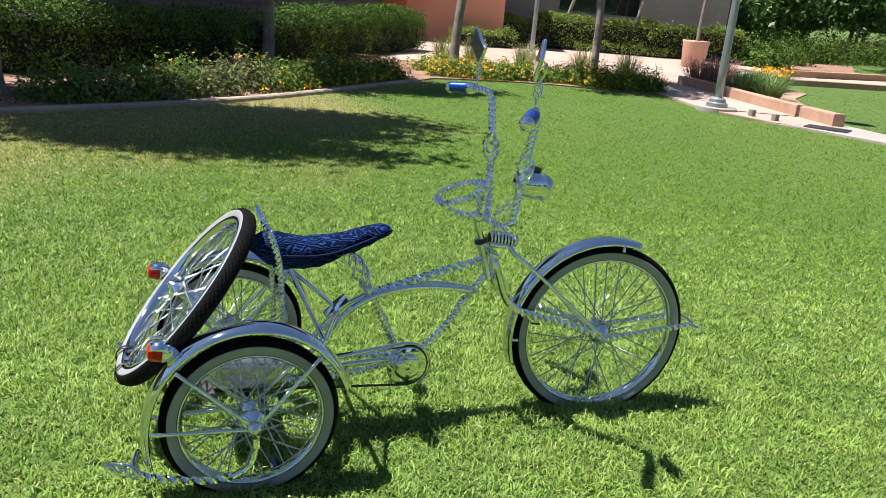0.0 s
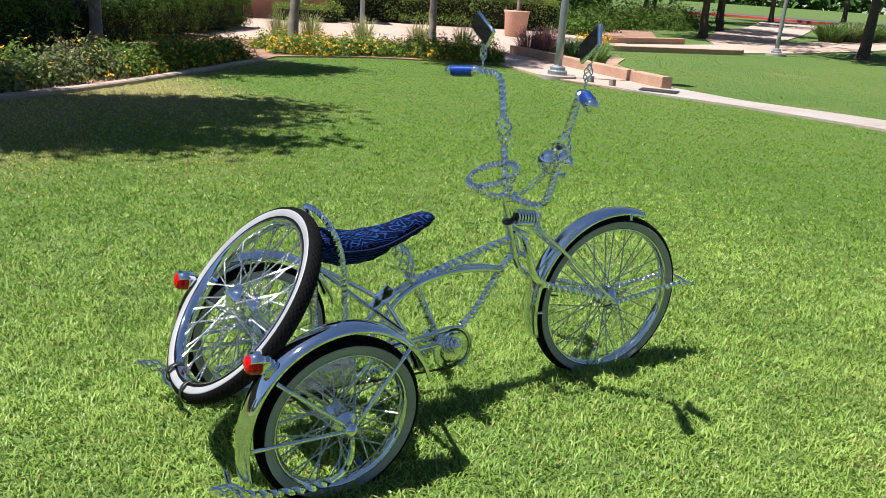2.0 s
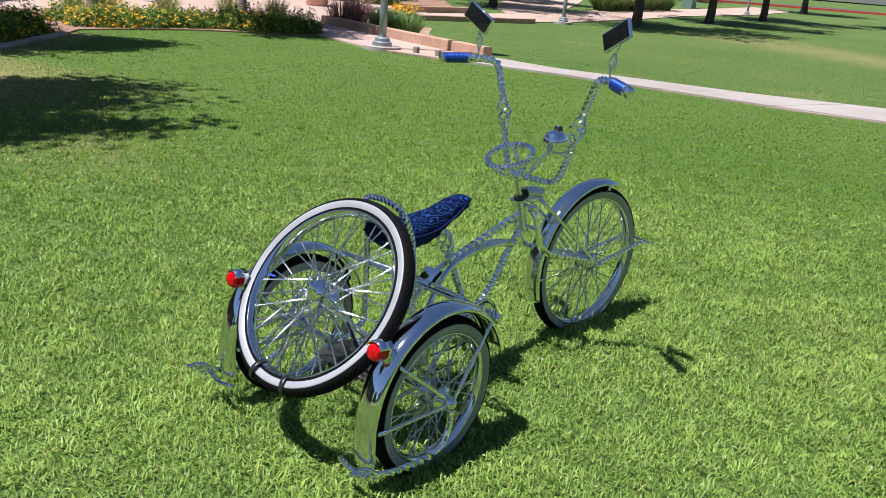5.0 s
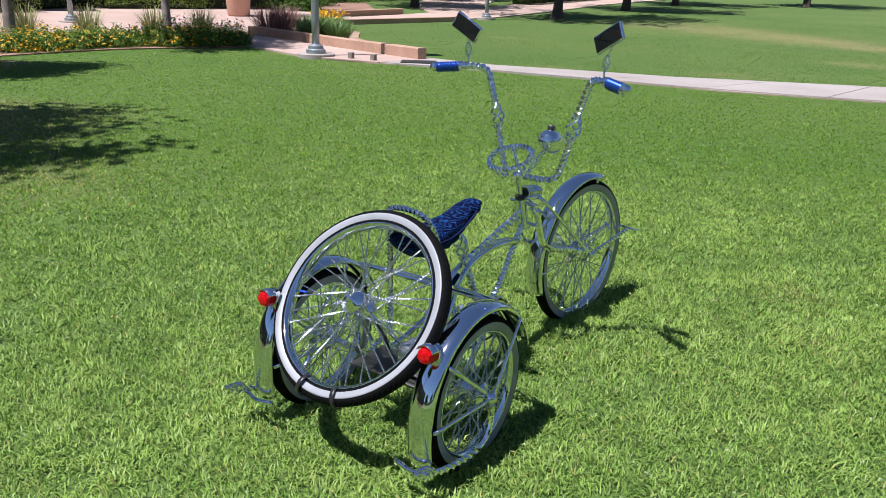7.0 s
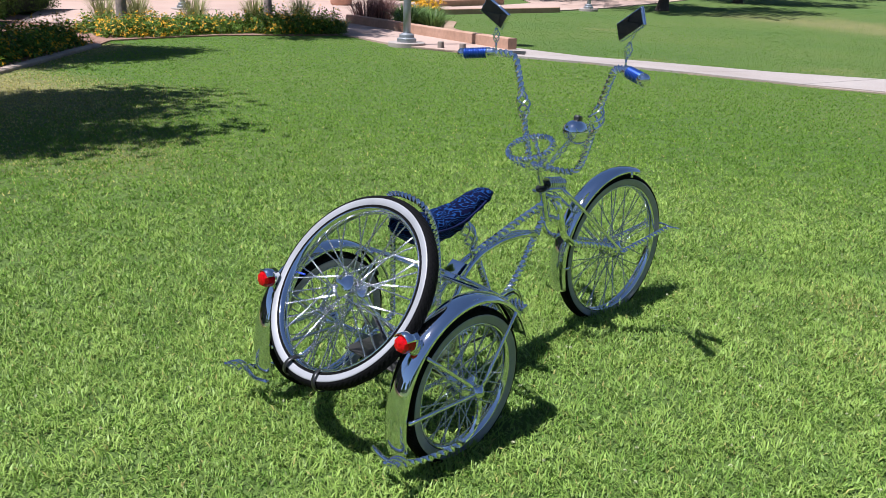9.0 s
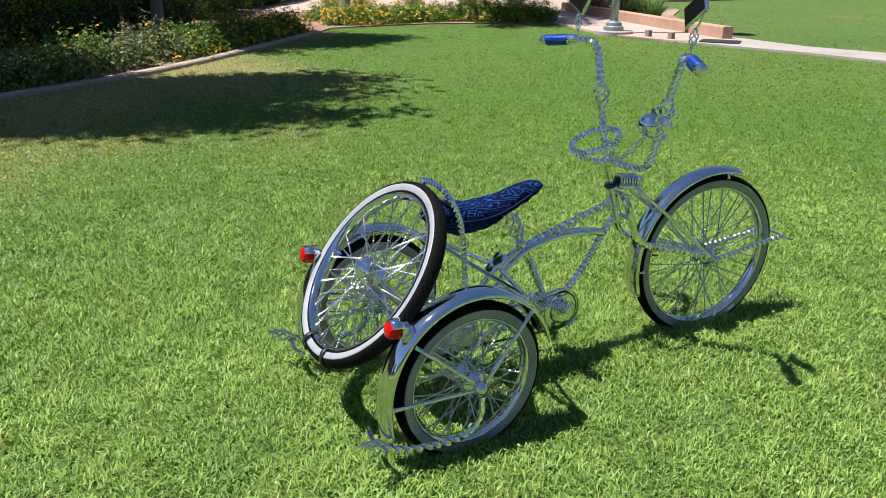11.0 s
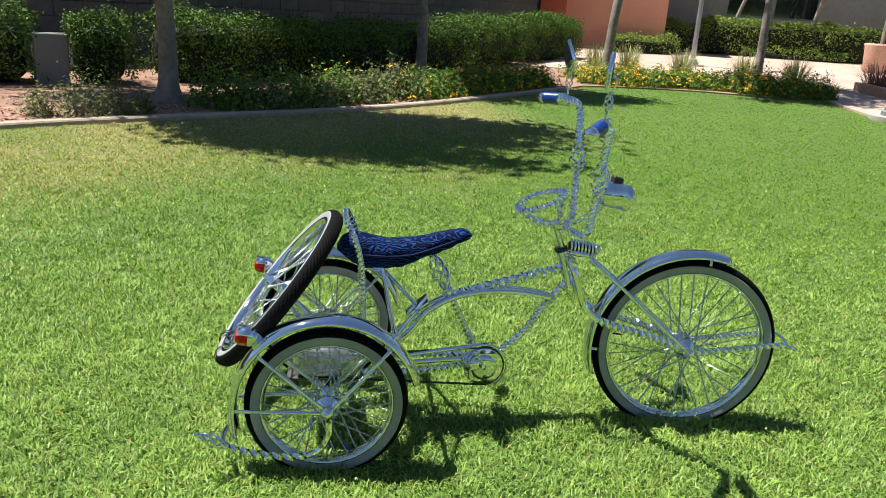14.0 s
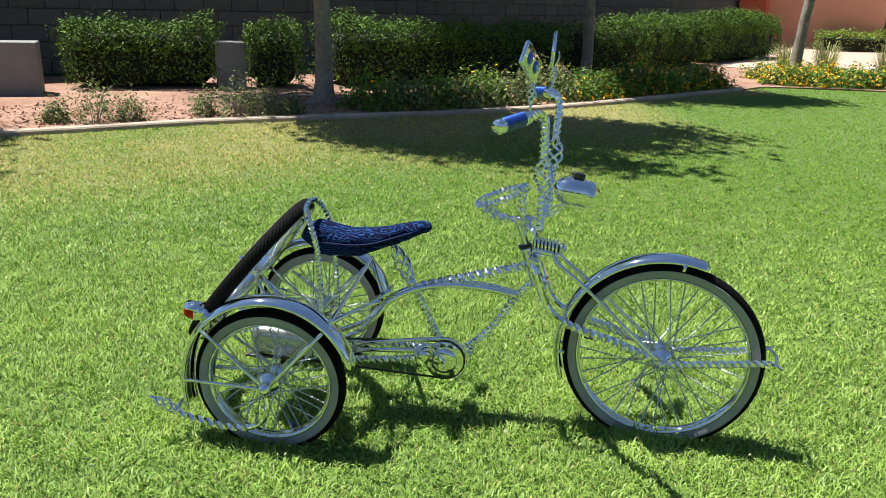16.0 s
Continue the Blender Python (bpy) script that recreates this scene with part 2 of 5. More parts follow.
def frames_along(P):
    T = np.gradient(P, axis=0)
    T /= np.linalg.norm(T, axis=1)[:, None]
    up = np.array([0, 1.0, 0]) if abs(T[0][1]) < 0.9 else np.array([1.0, 0, 0])
    n = np.cross(T[0], up)
    n /= np.linalg.norm(n)
    A = []
    for t in T:
        n = n - t * np.dot(n, t)
        n /= np.linalg.norm(n)
        A.append((n, np.cross(t, n)))
    return A


def tube(bm, pts, r, sides=8, step=0.012, twist=0.0, square=0.0, taper=None, cap=True, at=None, flat=1.0):
    """Sweep along a smooth curve. twist: turns a metre of a section whose corners stand out by square. at: a matrix for the result."""
    P, s = smooth_path(pts, step)
    rings = []
    for k, (p, (a, b)) in enumerate(zip(P, frames_along(P))):
        turn = 2 * math.pi * twist * s[k]
        rr = r if taper is None else r * (1 + (taper - 1) * s[k] / s[-1])
        ring = []
        for j in range(sides):
            w = 2 * math.pi * j / sides
            q = rr * (1 + square * math.cos(4 * w)) * (1.0 if j % 2 == 0 else flat)
            v = Vector(p + q * (math.cos(w + turn) * a + math.sin(w + turn) * b))
            ring.append(bm.verts.new(at @ v if at else v))
        rings.append(ring)
    for A, B in zip(rings, rings[1:]):
        for j in range(sides):
            bm.faces.new((A[j], A[(j + 1) % sides], B[(j + 1) % sides], B[j]))
    if cap:
        bm.faces.new(rings[0])
        bm.faces.new(rings[-1][::-1])
    return bm


def twisted(bm, pts, r, turns=10.0, at=None, depth=0.26):
    """A square bar twisted like a rope."""
    return tube(bm, pts, r * 1.05, sides=8, step=0.0032, twist=turns, square=depth, at=at)


def cage(bm, a, b, bulge, wire, turns=0.75, wires=4, at=None):
    """Wires that swell apart and wind round one another between a and b."""
    a, b = np.array(a, float), np.array(b, float)
    t = (b - a) / np.linalg.norm(b - a)
    n = np.cross(t, [0.3, 1, 0.2])
    n /= np.linalg.norm(n)
    m = np.cross(t, n)
    for k in range(wires):
        pts = []
        for u in np.linspace(0, 1, 9):
            w = 2 * math.pi * (k / wires + turns * u)
            r = wire + bulge * math.sin(math.pi * u)
            pts.append(a + (b - a) * u + r * (math.cos(w) * n + math.sin(w) * m))
        tube(bm, pts, wire, sides=6, step=0.006, at=at)
    return bm


def lathe(bm, profile, n=24, at=None):
    """Turn (x, r) pairs round the x axis."""
    rings = []
    for x, r in profile:
        if r < 1e-5:
            v = Vector((x, 0, 0))
            rings.append([bm.verts.new(at @ v if at else v)])
            continue
        ring = []
        for j in range(n):
            v = Vector((x, r * math.cos(2 * math.pi * j / n), r * math.sin(2 * math.pi * j / n)))
            ring.append(bm.verts.new(at @ v if at else v))
        rings.append(ring)
    for A, B in zip(rings, rings[1:]):
        for j in range(n):
            k = (j + 1) % n
            if len(A) == 1 and len(B) > 1:
                bm.faces.new((A[0], B[k], B[j]))
            elif len(B) == 1 and len(A) > 1:
                bm.faces.new((A[j], A[k], B[0]))
            elif len(A) > 1:
                bm.faces.new((A[j], A[k], B[k], B[j]))
    for R in (rings[0], rings[-1]):
        if len(R) > 1:
            bm.faces.new(R)
    return bm


def ring_sweep(bm, profile, R, a0=0.0, a1=2 * math.pi, n=72, closed=True, at=None, wob=None):
    """Sweep a closed section of (radial, axial) pairs round the y axis, from angle a0 to a1 in the xz plane."""
    rings, m = [], n if closed else n + 1
    for i in range(m):
        a = a0 + (a1 - a0) * i / n
        ring = []
        for j, (dr, w) in enumerate(profile):
            r = R + dr + (wob(i, j) if wob else 0)
            v = Vector((r * math.cos(a), w, r * math.sin(a)))
            ring.append(bm.verts.new(at @ v if at else v))
        rings.append(ring)
    k = len(profile)
    for i in range(n if closed else n):
        A, B = rings[i], rings[(i + 1) % m]
        for j in range(k):
            bm.faces.new((A[j], A[(j + 1) % k], B[(j + 1) % k], B[j]))
    if not closed:
        bm.faces.new(rings[0])
        bm.faces.new(rings[-1][::-1])
    return bm


def block(bm, size, at=None, bevel=0.0, seg=2):
    made = bmesh.ops.create_cube(bm, size=1.0)["verts"]
    bmesh.ops.scale(bm, vec=size, verts=made)
    if bevel:
        edges = list({e for v in made for e in v.link_edges})
        made = list({v for f in bmesh.ops.bevel(bm, geom=edges, offset=bevel, segments=seg, affect="EDGES", profile=0.5)["faces"] for v in f.verts} | {v for v in made if v.is_valid})
    if at is not None:
        bmesh.ops.transform(bm, matrix=at, verts=made)
    return bm


def noise2(x, y):
    """A cheap smooth wander over the plan, in -1..1."""
    return (np.sin(1.3 * x + 0.7 * np.sin(0.9 * y)) + np.sin(1.1 * y - 0.4 * x + 2) + np.sin(2.3 * x + 1.7 * y + 1) * 0.5) / 2.5


# ---- ground and paving ----
def rise(x, y):
    """Height of the soil: level near the tricycle, climbing gently towards the far lawns."""
    d = np.hypot(x, y)
    return -0.01 + 0.025 * np.clip(d - 20, 0, 120)


def ground_sheet():
    radii = np.concatenate([np.linspace(0, 12, 60), np.linspace(12.5, 24, 24), np.linspace(25.5, 110, 40), [125, 140, 160, 220, 400, 900, 3000]])[1:]
    turns = 180
    V = [(0, 0, -0.01)]
    for r in radii:
        for k in range(turns):
            x, y = r * math.cos(2 * math.pi * k / turns), r * math.sin(2 * math.pi * k / turns)
            V.append((x, y, rise(x, y)))
    F = []
    for k in range(turns):
        F.append((0, 1 + k, 1 + (k + 1) % turns))
    for i in range(len(radii) - 1):
        a, b = 1 + i * turns, 1 + (i + 1) * turns
        for k in range(turns):
            F.append((a + k, b + k, b + (k + 1) % turns))
            F.append((a + k, b + (k + 1) % turns, a + (k + 1) % turns))
    ob = raw("ground", V, F, GROUND)
    P = np.array(V)
    ob.data.attributes.new("dry", "FLOAT", "POINT").data.foreach_set("value", dryness(P[:, 0], P[:, 1]).astype(np.float32))
    return tagged(ob, "wide mown lawn ground under green grass", "lawn", kind="structure")


def resample(pts, n):
    P = np.array(pts, float)
    s = np.concatenate([[0], np.cumsum(np.linalg.norm(np.diff(P, axis=0), axis=1))])
    at = np.linspace(0, s[-1], n)
    return np.stack([np.interp(at, s, P[:, 0]), np.interp(at, s, P[:, 1])], 1)


def curve2(pts, n):
    P, _ = smooth_path([(x, y, 0) for x, y in pts], 0.05)
    return resample(P[:, :2], n)


def slab(name, left, right, top, thick, mat, label, category, n=40, across=6):
    """A paved strip between two edge lines, laid over the soil with real thickness."""
    A, B = resample(left, n), resample(right, n)
    bm = bmesh.new()
    grid = []
    for a, b in zip(A, B):
        row = []
        for k in range(across + 1):
            p = a + (b - a) * k / across
            row.append(bm.verts.new((p[0], p[1], rise(p[0], p[1]) + top)))
        grid.append(row)
    for R, S in zip(grid, grid[1:]):
        for k in range(across):
            bm.faces.new((R[k], R[k + 1], S[k + 1], S[k]))
    ext = bmesh.ops.extrude_face_region(bm, geom=bm.faces[:])
    bmesh.ops.translate(bm, vec=(0, 0, -thick), verts=[v for v in ext["geom"] if isinstance(v, bmesh.types.BMVert)])
    return tagged(part(name, bm, mat, smooth=False), label, category, kind="structure")


# lawn edge along the bed, then round the flowers, then down the near side of the path
KERB_LINE = [(-6.6, 0.4), (-5.75, 2.1), (-5.05, 3.4), (-4.52, 4.35), (-4.1, 5.12), (-3.56, 5.88), (-3.0, 6.6), (-2.45, 7.4), (-2.0, 8.2), (-1.58, 9.15), (-1.05, 10.5), (-0.62, 11.55)]
BED_FRONT = [(-0.34, 12.45), (0.5, 12.75), (1.36, 13.1), (2.16, 13.02), (2.94, 12.93), (3.3, 13.2)]
PATH_NEAR = [(3.31, 13.2), (3.45, 11.6), (3.6, 10.95), (4.1, 10.1), (4.82, 9.25), (5.62, 7.86), (6.56, 5.97), (7.5, 4.69), (9.6, 2.2), (12.5, -1.0)]
PATH_FAR = [(3.95, 15.4), (4.17, 12.9), (4.65, 11.6), (5.2, 10.5), (5.5, 9.4), (6.0, 8.8), (7.07, 7.24), (8.95, 5.46), (11.0, 3.4), (14.0, 0.2)]
LAWN = KERB_LINE + BED_FRONT + PATH_NEAR[1:] + [(12.5, -6), (-6.6, -6)]
LAWN_B = PATH_FAR[3:] + [(30, 2), (30, 27), (19, 23.0), (14.7, 20.6), (11.7, 19.5), (7.9, 18.9), (7.3, 16.8), (5.9, 14.4), (5.5, 12.6)]


def inside(poly, X, Y):
    r = np.zeros(len(X), bool)
    n = len(poly)
    for i in range(n):
        (x0, y0), (x1, y1) = poly[i], poly[(i + 1) % n]
        c = ((y0 > Y) != (y1 > Y)) & (X < (x1 - x0) * (Y - y0) / (y1 - y0 + 1e-12) + x0)
        r ^= c
    return r


def paved(name, left, right, top, thick, mat, label, pieces):
    """A footpath poured in separate slabs with open joints, over a sunken base."""
    base = slab(name, left, right, top - 0.012, thick, KERB, label, "path", n=60)
    A, B = resample(left, pieces + 1), resample(right, pieces + 1)
    for k in range(pieces):
        lo, hi = 0.006, 0.994
        bm = bmesh.new()
        ring = []
        for u, v in ((lo, 0.004), (lo, 0.5), (lo, 0.996), (0.5, 0.996), (hi, 0.996), (hi, 0.5), (hi, 0.004), (0.5, 0.004)):
            p = (A[k] * (1 - u) + A[k + 1] * u) * (1 - v) + (B[k] * (1 - u) + B[k + 1] * u) * v
            ring.append(bm.verts.new((p[0], p[1], rise(p[0], p[1]) + top)))
        f = bm.faces.new(ring)
        ext = bmesh.ops.extrude_face_region(bm, geom=[f])
        bmesh.ops.translate(bm, vec=(0, 0, -0.05), verts=[v for v in ext["geom"] if isinstance(v, bmesh.types.BMVert)])
        part("paving_slab", bm, mat, base, smooth=False)


paved("path_1", PATH_NEAR[2:], PATH_FAR[3:], 0.03, 0.1, CONCRETE, "pale concrete footpath between two lawns", 11)
slab("path_2", [(3.0, 15.6), (3.31, 13.2), (3.45, 11.6), (3.6, 10.95), (4.1, 10.1)], [(4.45, 15.6), (4.7, 12.9), (4.84, 11.6), (4.98, 10.5), (5.05, 10.3)], 0.032, 0.1, PINK,
     "pink concrete ramp joining footpath and plaza", "path", n=30)
slab("plaza", [(-1.6, 15.6), (0.0, 15.4), (1.3, 15.3), (3.0, 15.5), (4.6, 15.8), (6.0, 17.2), (7.2, 18.6), (8.0, 19.3)],
     [(-1.0, 22.6), (0.3, 23.0), (2.0, 24.2), (3.6, 24.8), (6.1, 24.9), (8.0, 24.6), (9.5, 23.0), (9.6, 21.6)], 0.034, 0.1, PINK, "broad pink concrete plaza in full sun", "plaza", n=40, across=10)
slab("path_3", [(7.9, 19.35), (11.7, 19.85), (14.7, 20.95), (19, 23.3), (25, 26.9), (34, 31.0), (45, 37.5)],
     [(8.7, 21.1), (11.7, 22.2), (15.5, 24.2), (21, 27.9), (26, 30.5), (34, 34.5), (45, 41)], 0.034, 0.12, PINK, "pink concrete path crossing the far lawn", "path", n=50)
slab("path_4", [(13.2, 22.9), (14.6, 26.0), (18, 31), (23.3, 37.0), (30, 46)], [(16.5, 24.6), (18.5, 27.0), (22.5, 31.5), (27, 37.0), (35, 46)], 0.036, 0.12, PINK,
     "pale path climbing away between lawns", "path", n=30)


def strip(name, line, width, height, mat, label, category, n=60, smooth_line=True, base=-0.1):
    """A kerb or low wall of even section along a line, its top rounded a little."""
    P = curve2(line, n) if smooth_line else resample(line, n)
    T = np.gradient(P, axis=0)
    T /= np.linalg.norm(T, axis=1)[:, None]
    Nn = np.stack([-T[:, 1], T[:, 0]], 1)
    bm = bmesh.new()
    rows = []
    h = width / 2
    for p, q in zip(P, Nn):
        z = rise(p[0], p[1])
        rows.append([bm.verts.new((p[0] + q[0] * w, p[1] + q[1] * w, z + dz)) for w, dz in
                     ((-h, base), (-h, height - 0.012), (-h + 0.012, height), (h - 0.012, height), (h, height - 0.012), (h, base))])
    for A, B in zip(rows, rows[1:]):
        for k in range(6):
            bm.faces.new((A[k], A[(k + 1) % 6], B[(k + 1) % 6], B[k]))
    bm.faces.new(rows[0])
    bm.faces.new(rows[-1][::-1])
    return tagged(part(name, bm, mat, smooth=False), label, category, kind="structure")


strip("lawn_kerb", KERB_LINE, 0.11, 0.042, KERB, "narrow weathered concrete kerb between lawn and flower bed", "kerb", n=120)
strip("low_wall", [(4.42, 15.9), (4.58, 14.4), (4.7, 12.9), (4.84, 11.6), (4.98, 10.32)], 0.16, 0.19, SANDSTONE, "low tan block retaining wall beside the ramp", "wall", n=40)
strip("planter_edge", [(-0.75, 14.55), (0.4, 14.5), (1.6, 14.55), (2.8, 14.9)], 0.14, 0.12, SANDSTONE, "low tan edging behind the flowers", "kerb", n=24)
strip("lawn_curb_far", [(7.3, 18.3), (7.9, 19.1), (11.7, 19.7), (12.2, 19.9)], 0.15, 0.14, SANDSTONE, "low tan block kerb along the far path", "kerb", n=30)
strip("lawn_curb_back", [(8.5, 21.3), (11.8, 22.45)], 0.18, 0.2, SANDSTONE, "low tan block seat kerb behind the far path", "kerb", n=12)
strip("red_kerb", [(26, 56), (32.5, 53), (36.5, 48), (48, 48), (60, 40)], 0.4, 0.16, RED_PAINT, "red-painted street kerb far behind the lawns", "kerb", n=40)
slab("street", [(26.2, 57), (33, 54), (37, 49.4), (48.4, 49.2), (61, 41)], [(34, 66), (40, 62), (46, 58), (54, 56), (68, 48)], 0.02, 0.1, ASPHALT, "grey asphalt street far away", "road", n=30)
slab("flower_bed", KERB_LINE + [(-0.4, 12.3), (0.5, 12.8), (1.36, 13.1), (3.25, 13.1)],
     [(-10.5, 1.5), (-9.6, 3.5), (-8.6, 5.5), (-7.6, 7.0), (-6.9, 8.5), (-6.0, 10.5), (-5.2, 12.5), (-4.5, 14.5), (-3.6, 17.5), (-2.4, 20.0), (-1.7, 18.0), (-0.4, 15.4), (3.4, 15.5)],
     0.022, 0.06, MULCH, "red-brown mulch bed under hedges and flowers", "flower bed", n=60, across=8)
slab("grass_bed", [(4.5, 15.6), (4.76, 12.8), (4.9, 11.7), (5.0, 11.0)], [(7.1, 18.0), (7.2, 16.5), (6.2, 14.7), (5.3, 11.2)], 0.02, 0.06, TAN_SOIL, "bare tan soil bed of ornamental grasses", "flower bed", n=24)
slab("far_bed", [(-1.6, 22.4), (0.3, 23.2), (2.0, 24.3), (3.6, 24.9), (6.1, 25.0), (8.0, 24.7), (12, 24.5)], [(-1.6, 23.4), (0.3, 26.6), (2.0, 26.9), (3.6, 26.9), (6.1, 26.9), (9.0, 26.9), (14, 29)],
     0.03, 0.08, MULCH, "mulch bed at the foot of the building", "flower bed", n=30)


# ---- grass ----
KERB_D = curve2(KERB_LINE, 120)


def dryness(X, Y):
    """Share of straw among the blades: along the kerb, in worn patches, and in a few spots elsewhere."""
    d = np.full(len(X), 9.0)
    for p in KERB_D:
        d = np.minimum(d, np.hypot(X - p[0], Y - p[1]))
    reach = 2.05 * np.clip((9.6 - Y) / 2.5, 0.2, 1.0)
    share = 0.97 * np.exp(-(d / reach) ** 4) * np.clip(0.85 + 0.5 * noise2(1.4 * X, 1.4 * Y), 0, 1)
    for x, y, r, s in ((-2.3, 5.2, 0.9, 0.7), (-3.4, 4.2, 0.8, 0.75), (-1.3, 6.4, 0.9, 0.55), (-1.0, 5.0, 0.6, 0.4), (1.3, 1.75, 0.14, 0.25), (0.95, 1.45, 0.12, 0.2), (17.5, 17.6, 1.3, 0.7), (18.1, 16.2, 1.6, 0.9), (17.9, 14.6, 1.4, 0.95), (17.7, 13.0, 1.4, 0.95), (17.5, 11.5, 1.4, 0.95), (17.2, 10.0, 1.4, 0.95), (12.15, 7.7, 0.5, 0.75), (12.3, 7.0, 0.5, 0.75), (9.85, 14.4, 0.45, 0.6), (6.4, 8.95, 0.3, 0.5), (8.3, 7.32, 0.5, 0.35)):
        share = np.maximum(share, s * np.exp(-((X - x) ** 2 + (Y - y) ** 2) / r ** 2) * (0.8 + 0.4 * noise2(5 * X, 5 * Y)))
    return np.clip(share, 0.02, 0.96)


ground_sheet()


def patchy(X, Y, cell, seed):
    """Smooth random patches of one cell size over the plan, 0 to 1."""
    lattice = np.random.default_rng(seed).random((512, 512))
    u, v = X / cell + 1000.0, Y / cell + 1000.0
    i, j = np.floor(u).astype(int), np.floor(v).astype(int)
    a, b = u - i, v - j
    a, b = a * a * (3 - 2 * a), b * b * (3 - 2 * b)
    i0, j0, i1, j1 = i % 512, j % 512, (i + 1) % 512, (j + 1) % 512
    return (lattice[i0, j0] * (1 - a) + lattice[i1, j0] * a) * (1 - b) + (lattice[i0, j1] * (1 - a) + lattice[i1, j1] * a) * b


def blades(name, area, lawn, length, width, full, seed, label, green=None, thick_to=2.8, density=29500, fall=1.75, swell=0.8):
    """Leaning, bent blades over a lawn; they grow sparser and broader with the distance from the spot they are looked at from.
    area: x0, x1, y0, y1. full: the distance up to which the lawn is at full density."""
    rng = np.random.default_rng(seed)
    x0, x1, y0, y1 = area
    cx, cy = -0.3, 0.2
    step = 1.5
    parts = []
    for gx in np.arange(x0, x1, step):
        for gy in np.arange(y0, y1, step):
            mid_d = math.hypot(gx + step / 2 - cx, gy + step / 2 - cy)
            top = min(1.0, (full / max(full, mid_d - 1.1)) ** fall)
            n = int(density * step * step * top)
            X, Y = rng.uniform(gx, gx + step, n), rng.uniform(gy, gy + step, n)
            d = np.hypot(X - cx, Y - cy)
            ang = (np.degrees(np.arctan2(Y - cy, X - cx)) + 90) % 360 - 90
            keep = (rng.random(n) < (full / np.maximum(full, d)) ** fall / top) & (d > 0.25) & (rng.random(n) < np.clip(np.minimum(ang + 60, 240 - ang) / 68, 0, 1) ** 2)
            parts.append((X[keep], Y[keep]))
    X, Y = (np.concatenate([p[k] for p in parts]) for k in (0, 1))
    gap = patchy(X, Y, 0.045, 1) * 0.6 + patchy(X, Y, 0.12, 2) * 0.4
    ok = inside(lawn, X, Y) & (rng.random(len(X)) < np.clip(2.2 * gap - 0.1, 0.5, 1))
    X, Y = X[ok], Y[ok]
    n = len(X)
    d = np.hypot(X - cx, Y - cy)
    wide = np.maximum(1.0, d / full) ** swell
    tuft_a, tuft_b = patchy(X, Y, 0.05, 3), patchy(X, Y, 0.14, 4)
    L = rng.uniform(length * 0.6, length * 1.3, n) * np.clip(0.6 + 0.5 * tuft_a + 0.3 * tuft_b, 0.45, 1.5)
    L *= np.clip(1.2 - 0.07 * d, 0.66, 1)
    az = 6.3 * patchy(X, Y, 0.06, 5) + rng.normal(0, 1.7, n)
    lean = np.radians(np.abs(rng.normal(58, 22, n)).clip(5, 88))
    tone = np.clip(0.3 * tuft_a + 0.3 * tuft_b + 0.25 * patchy(X, Y, 0.5, 6) + 0.3 * patchy(X, Y, 1.7, 7) - 0.07 + rng.normal(0, 0.15, n), 0, 1)
    face = az + rng.normal(np.pi / 2, 0.6, n)
    W = width * wide * rng.uniform(0.6, 1.3, n) / 2
    base = np.stack([X, Y, rise(X, Y) - 0.002 + 0.008 * rng.random(n)], 1)
    d1 = np.stack([np.cos(az) * np.sin(lean * 0.6), np.sin(az) * np.sin(lean * 0.6), np.cos(lean * 0.6)], 1)
    l2 = np.minimum(lean * 1.6, 1.5)
    d2 = np.stack([np.cos(az) * np.sin(l2), np.sin(az) * np.sin(l2), np.cos(l2)], 1)
    mid = base + d1 * (L * 0.55)[:, None]
    tip = mid + d2 * (L * 0.5)[:, None]
    side = np.stack([np.cos(face) * W, np.sin(face) * W, 0 * W], 1)
    dry = rng.random(n) < dryness(X, Y)
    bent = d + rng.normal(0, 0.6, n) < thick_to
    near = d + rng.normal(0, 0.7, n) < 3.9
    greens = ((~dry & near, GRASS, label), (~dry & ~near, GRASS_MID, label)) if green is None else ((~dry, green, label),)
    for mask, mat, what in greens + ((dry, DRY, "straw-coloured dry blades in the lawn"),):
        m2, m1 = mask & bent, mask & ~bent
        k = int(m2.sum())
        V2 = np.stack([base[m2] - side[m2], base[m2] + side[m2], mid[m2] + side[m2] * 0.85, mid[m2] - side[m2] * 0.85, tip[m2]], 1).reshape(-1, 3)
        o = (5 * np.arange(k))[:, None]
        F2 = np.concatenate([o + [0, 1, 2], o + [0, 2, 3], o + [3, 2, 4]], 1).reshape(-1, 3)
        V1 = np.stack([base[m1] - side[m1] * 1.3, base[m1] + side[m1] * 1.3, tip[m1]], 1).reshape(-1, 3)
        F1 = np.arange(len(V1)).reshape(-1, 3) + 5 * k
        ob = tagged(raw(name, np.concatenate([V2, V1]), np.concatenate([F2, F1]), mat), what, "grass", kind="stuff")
        hue = np.concatenate([np.repeat(tone[m2], 5), np.repeat(tone[m1], 3)])
        ob.data.attributes.new("tuft", "FLOAT", "POINT").data.foreach_set("value", hue.astype(np.float32))


blades("grass", (-7.0, 9.5, -2.5, 14.0), LAWN, 0.0235, 0.0036, 2.3, 1, "sunlit mown green lawn grass round the tricycle")
blades("grass", (4.0, 24.0, 0.5, 23.0), LAWN_B, 0.03, 0.0036, 2.3, 4, "mown green lawn grass beyond the footpath", GRASS_FAR, density=24000, fall=2.1, swell=0.62)


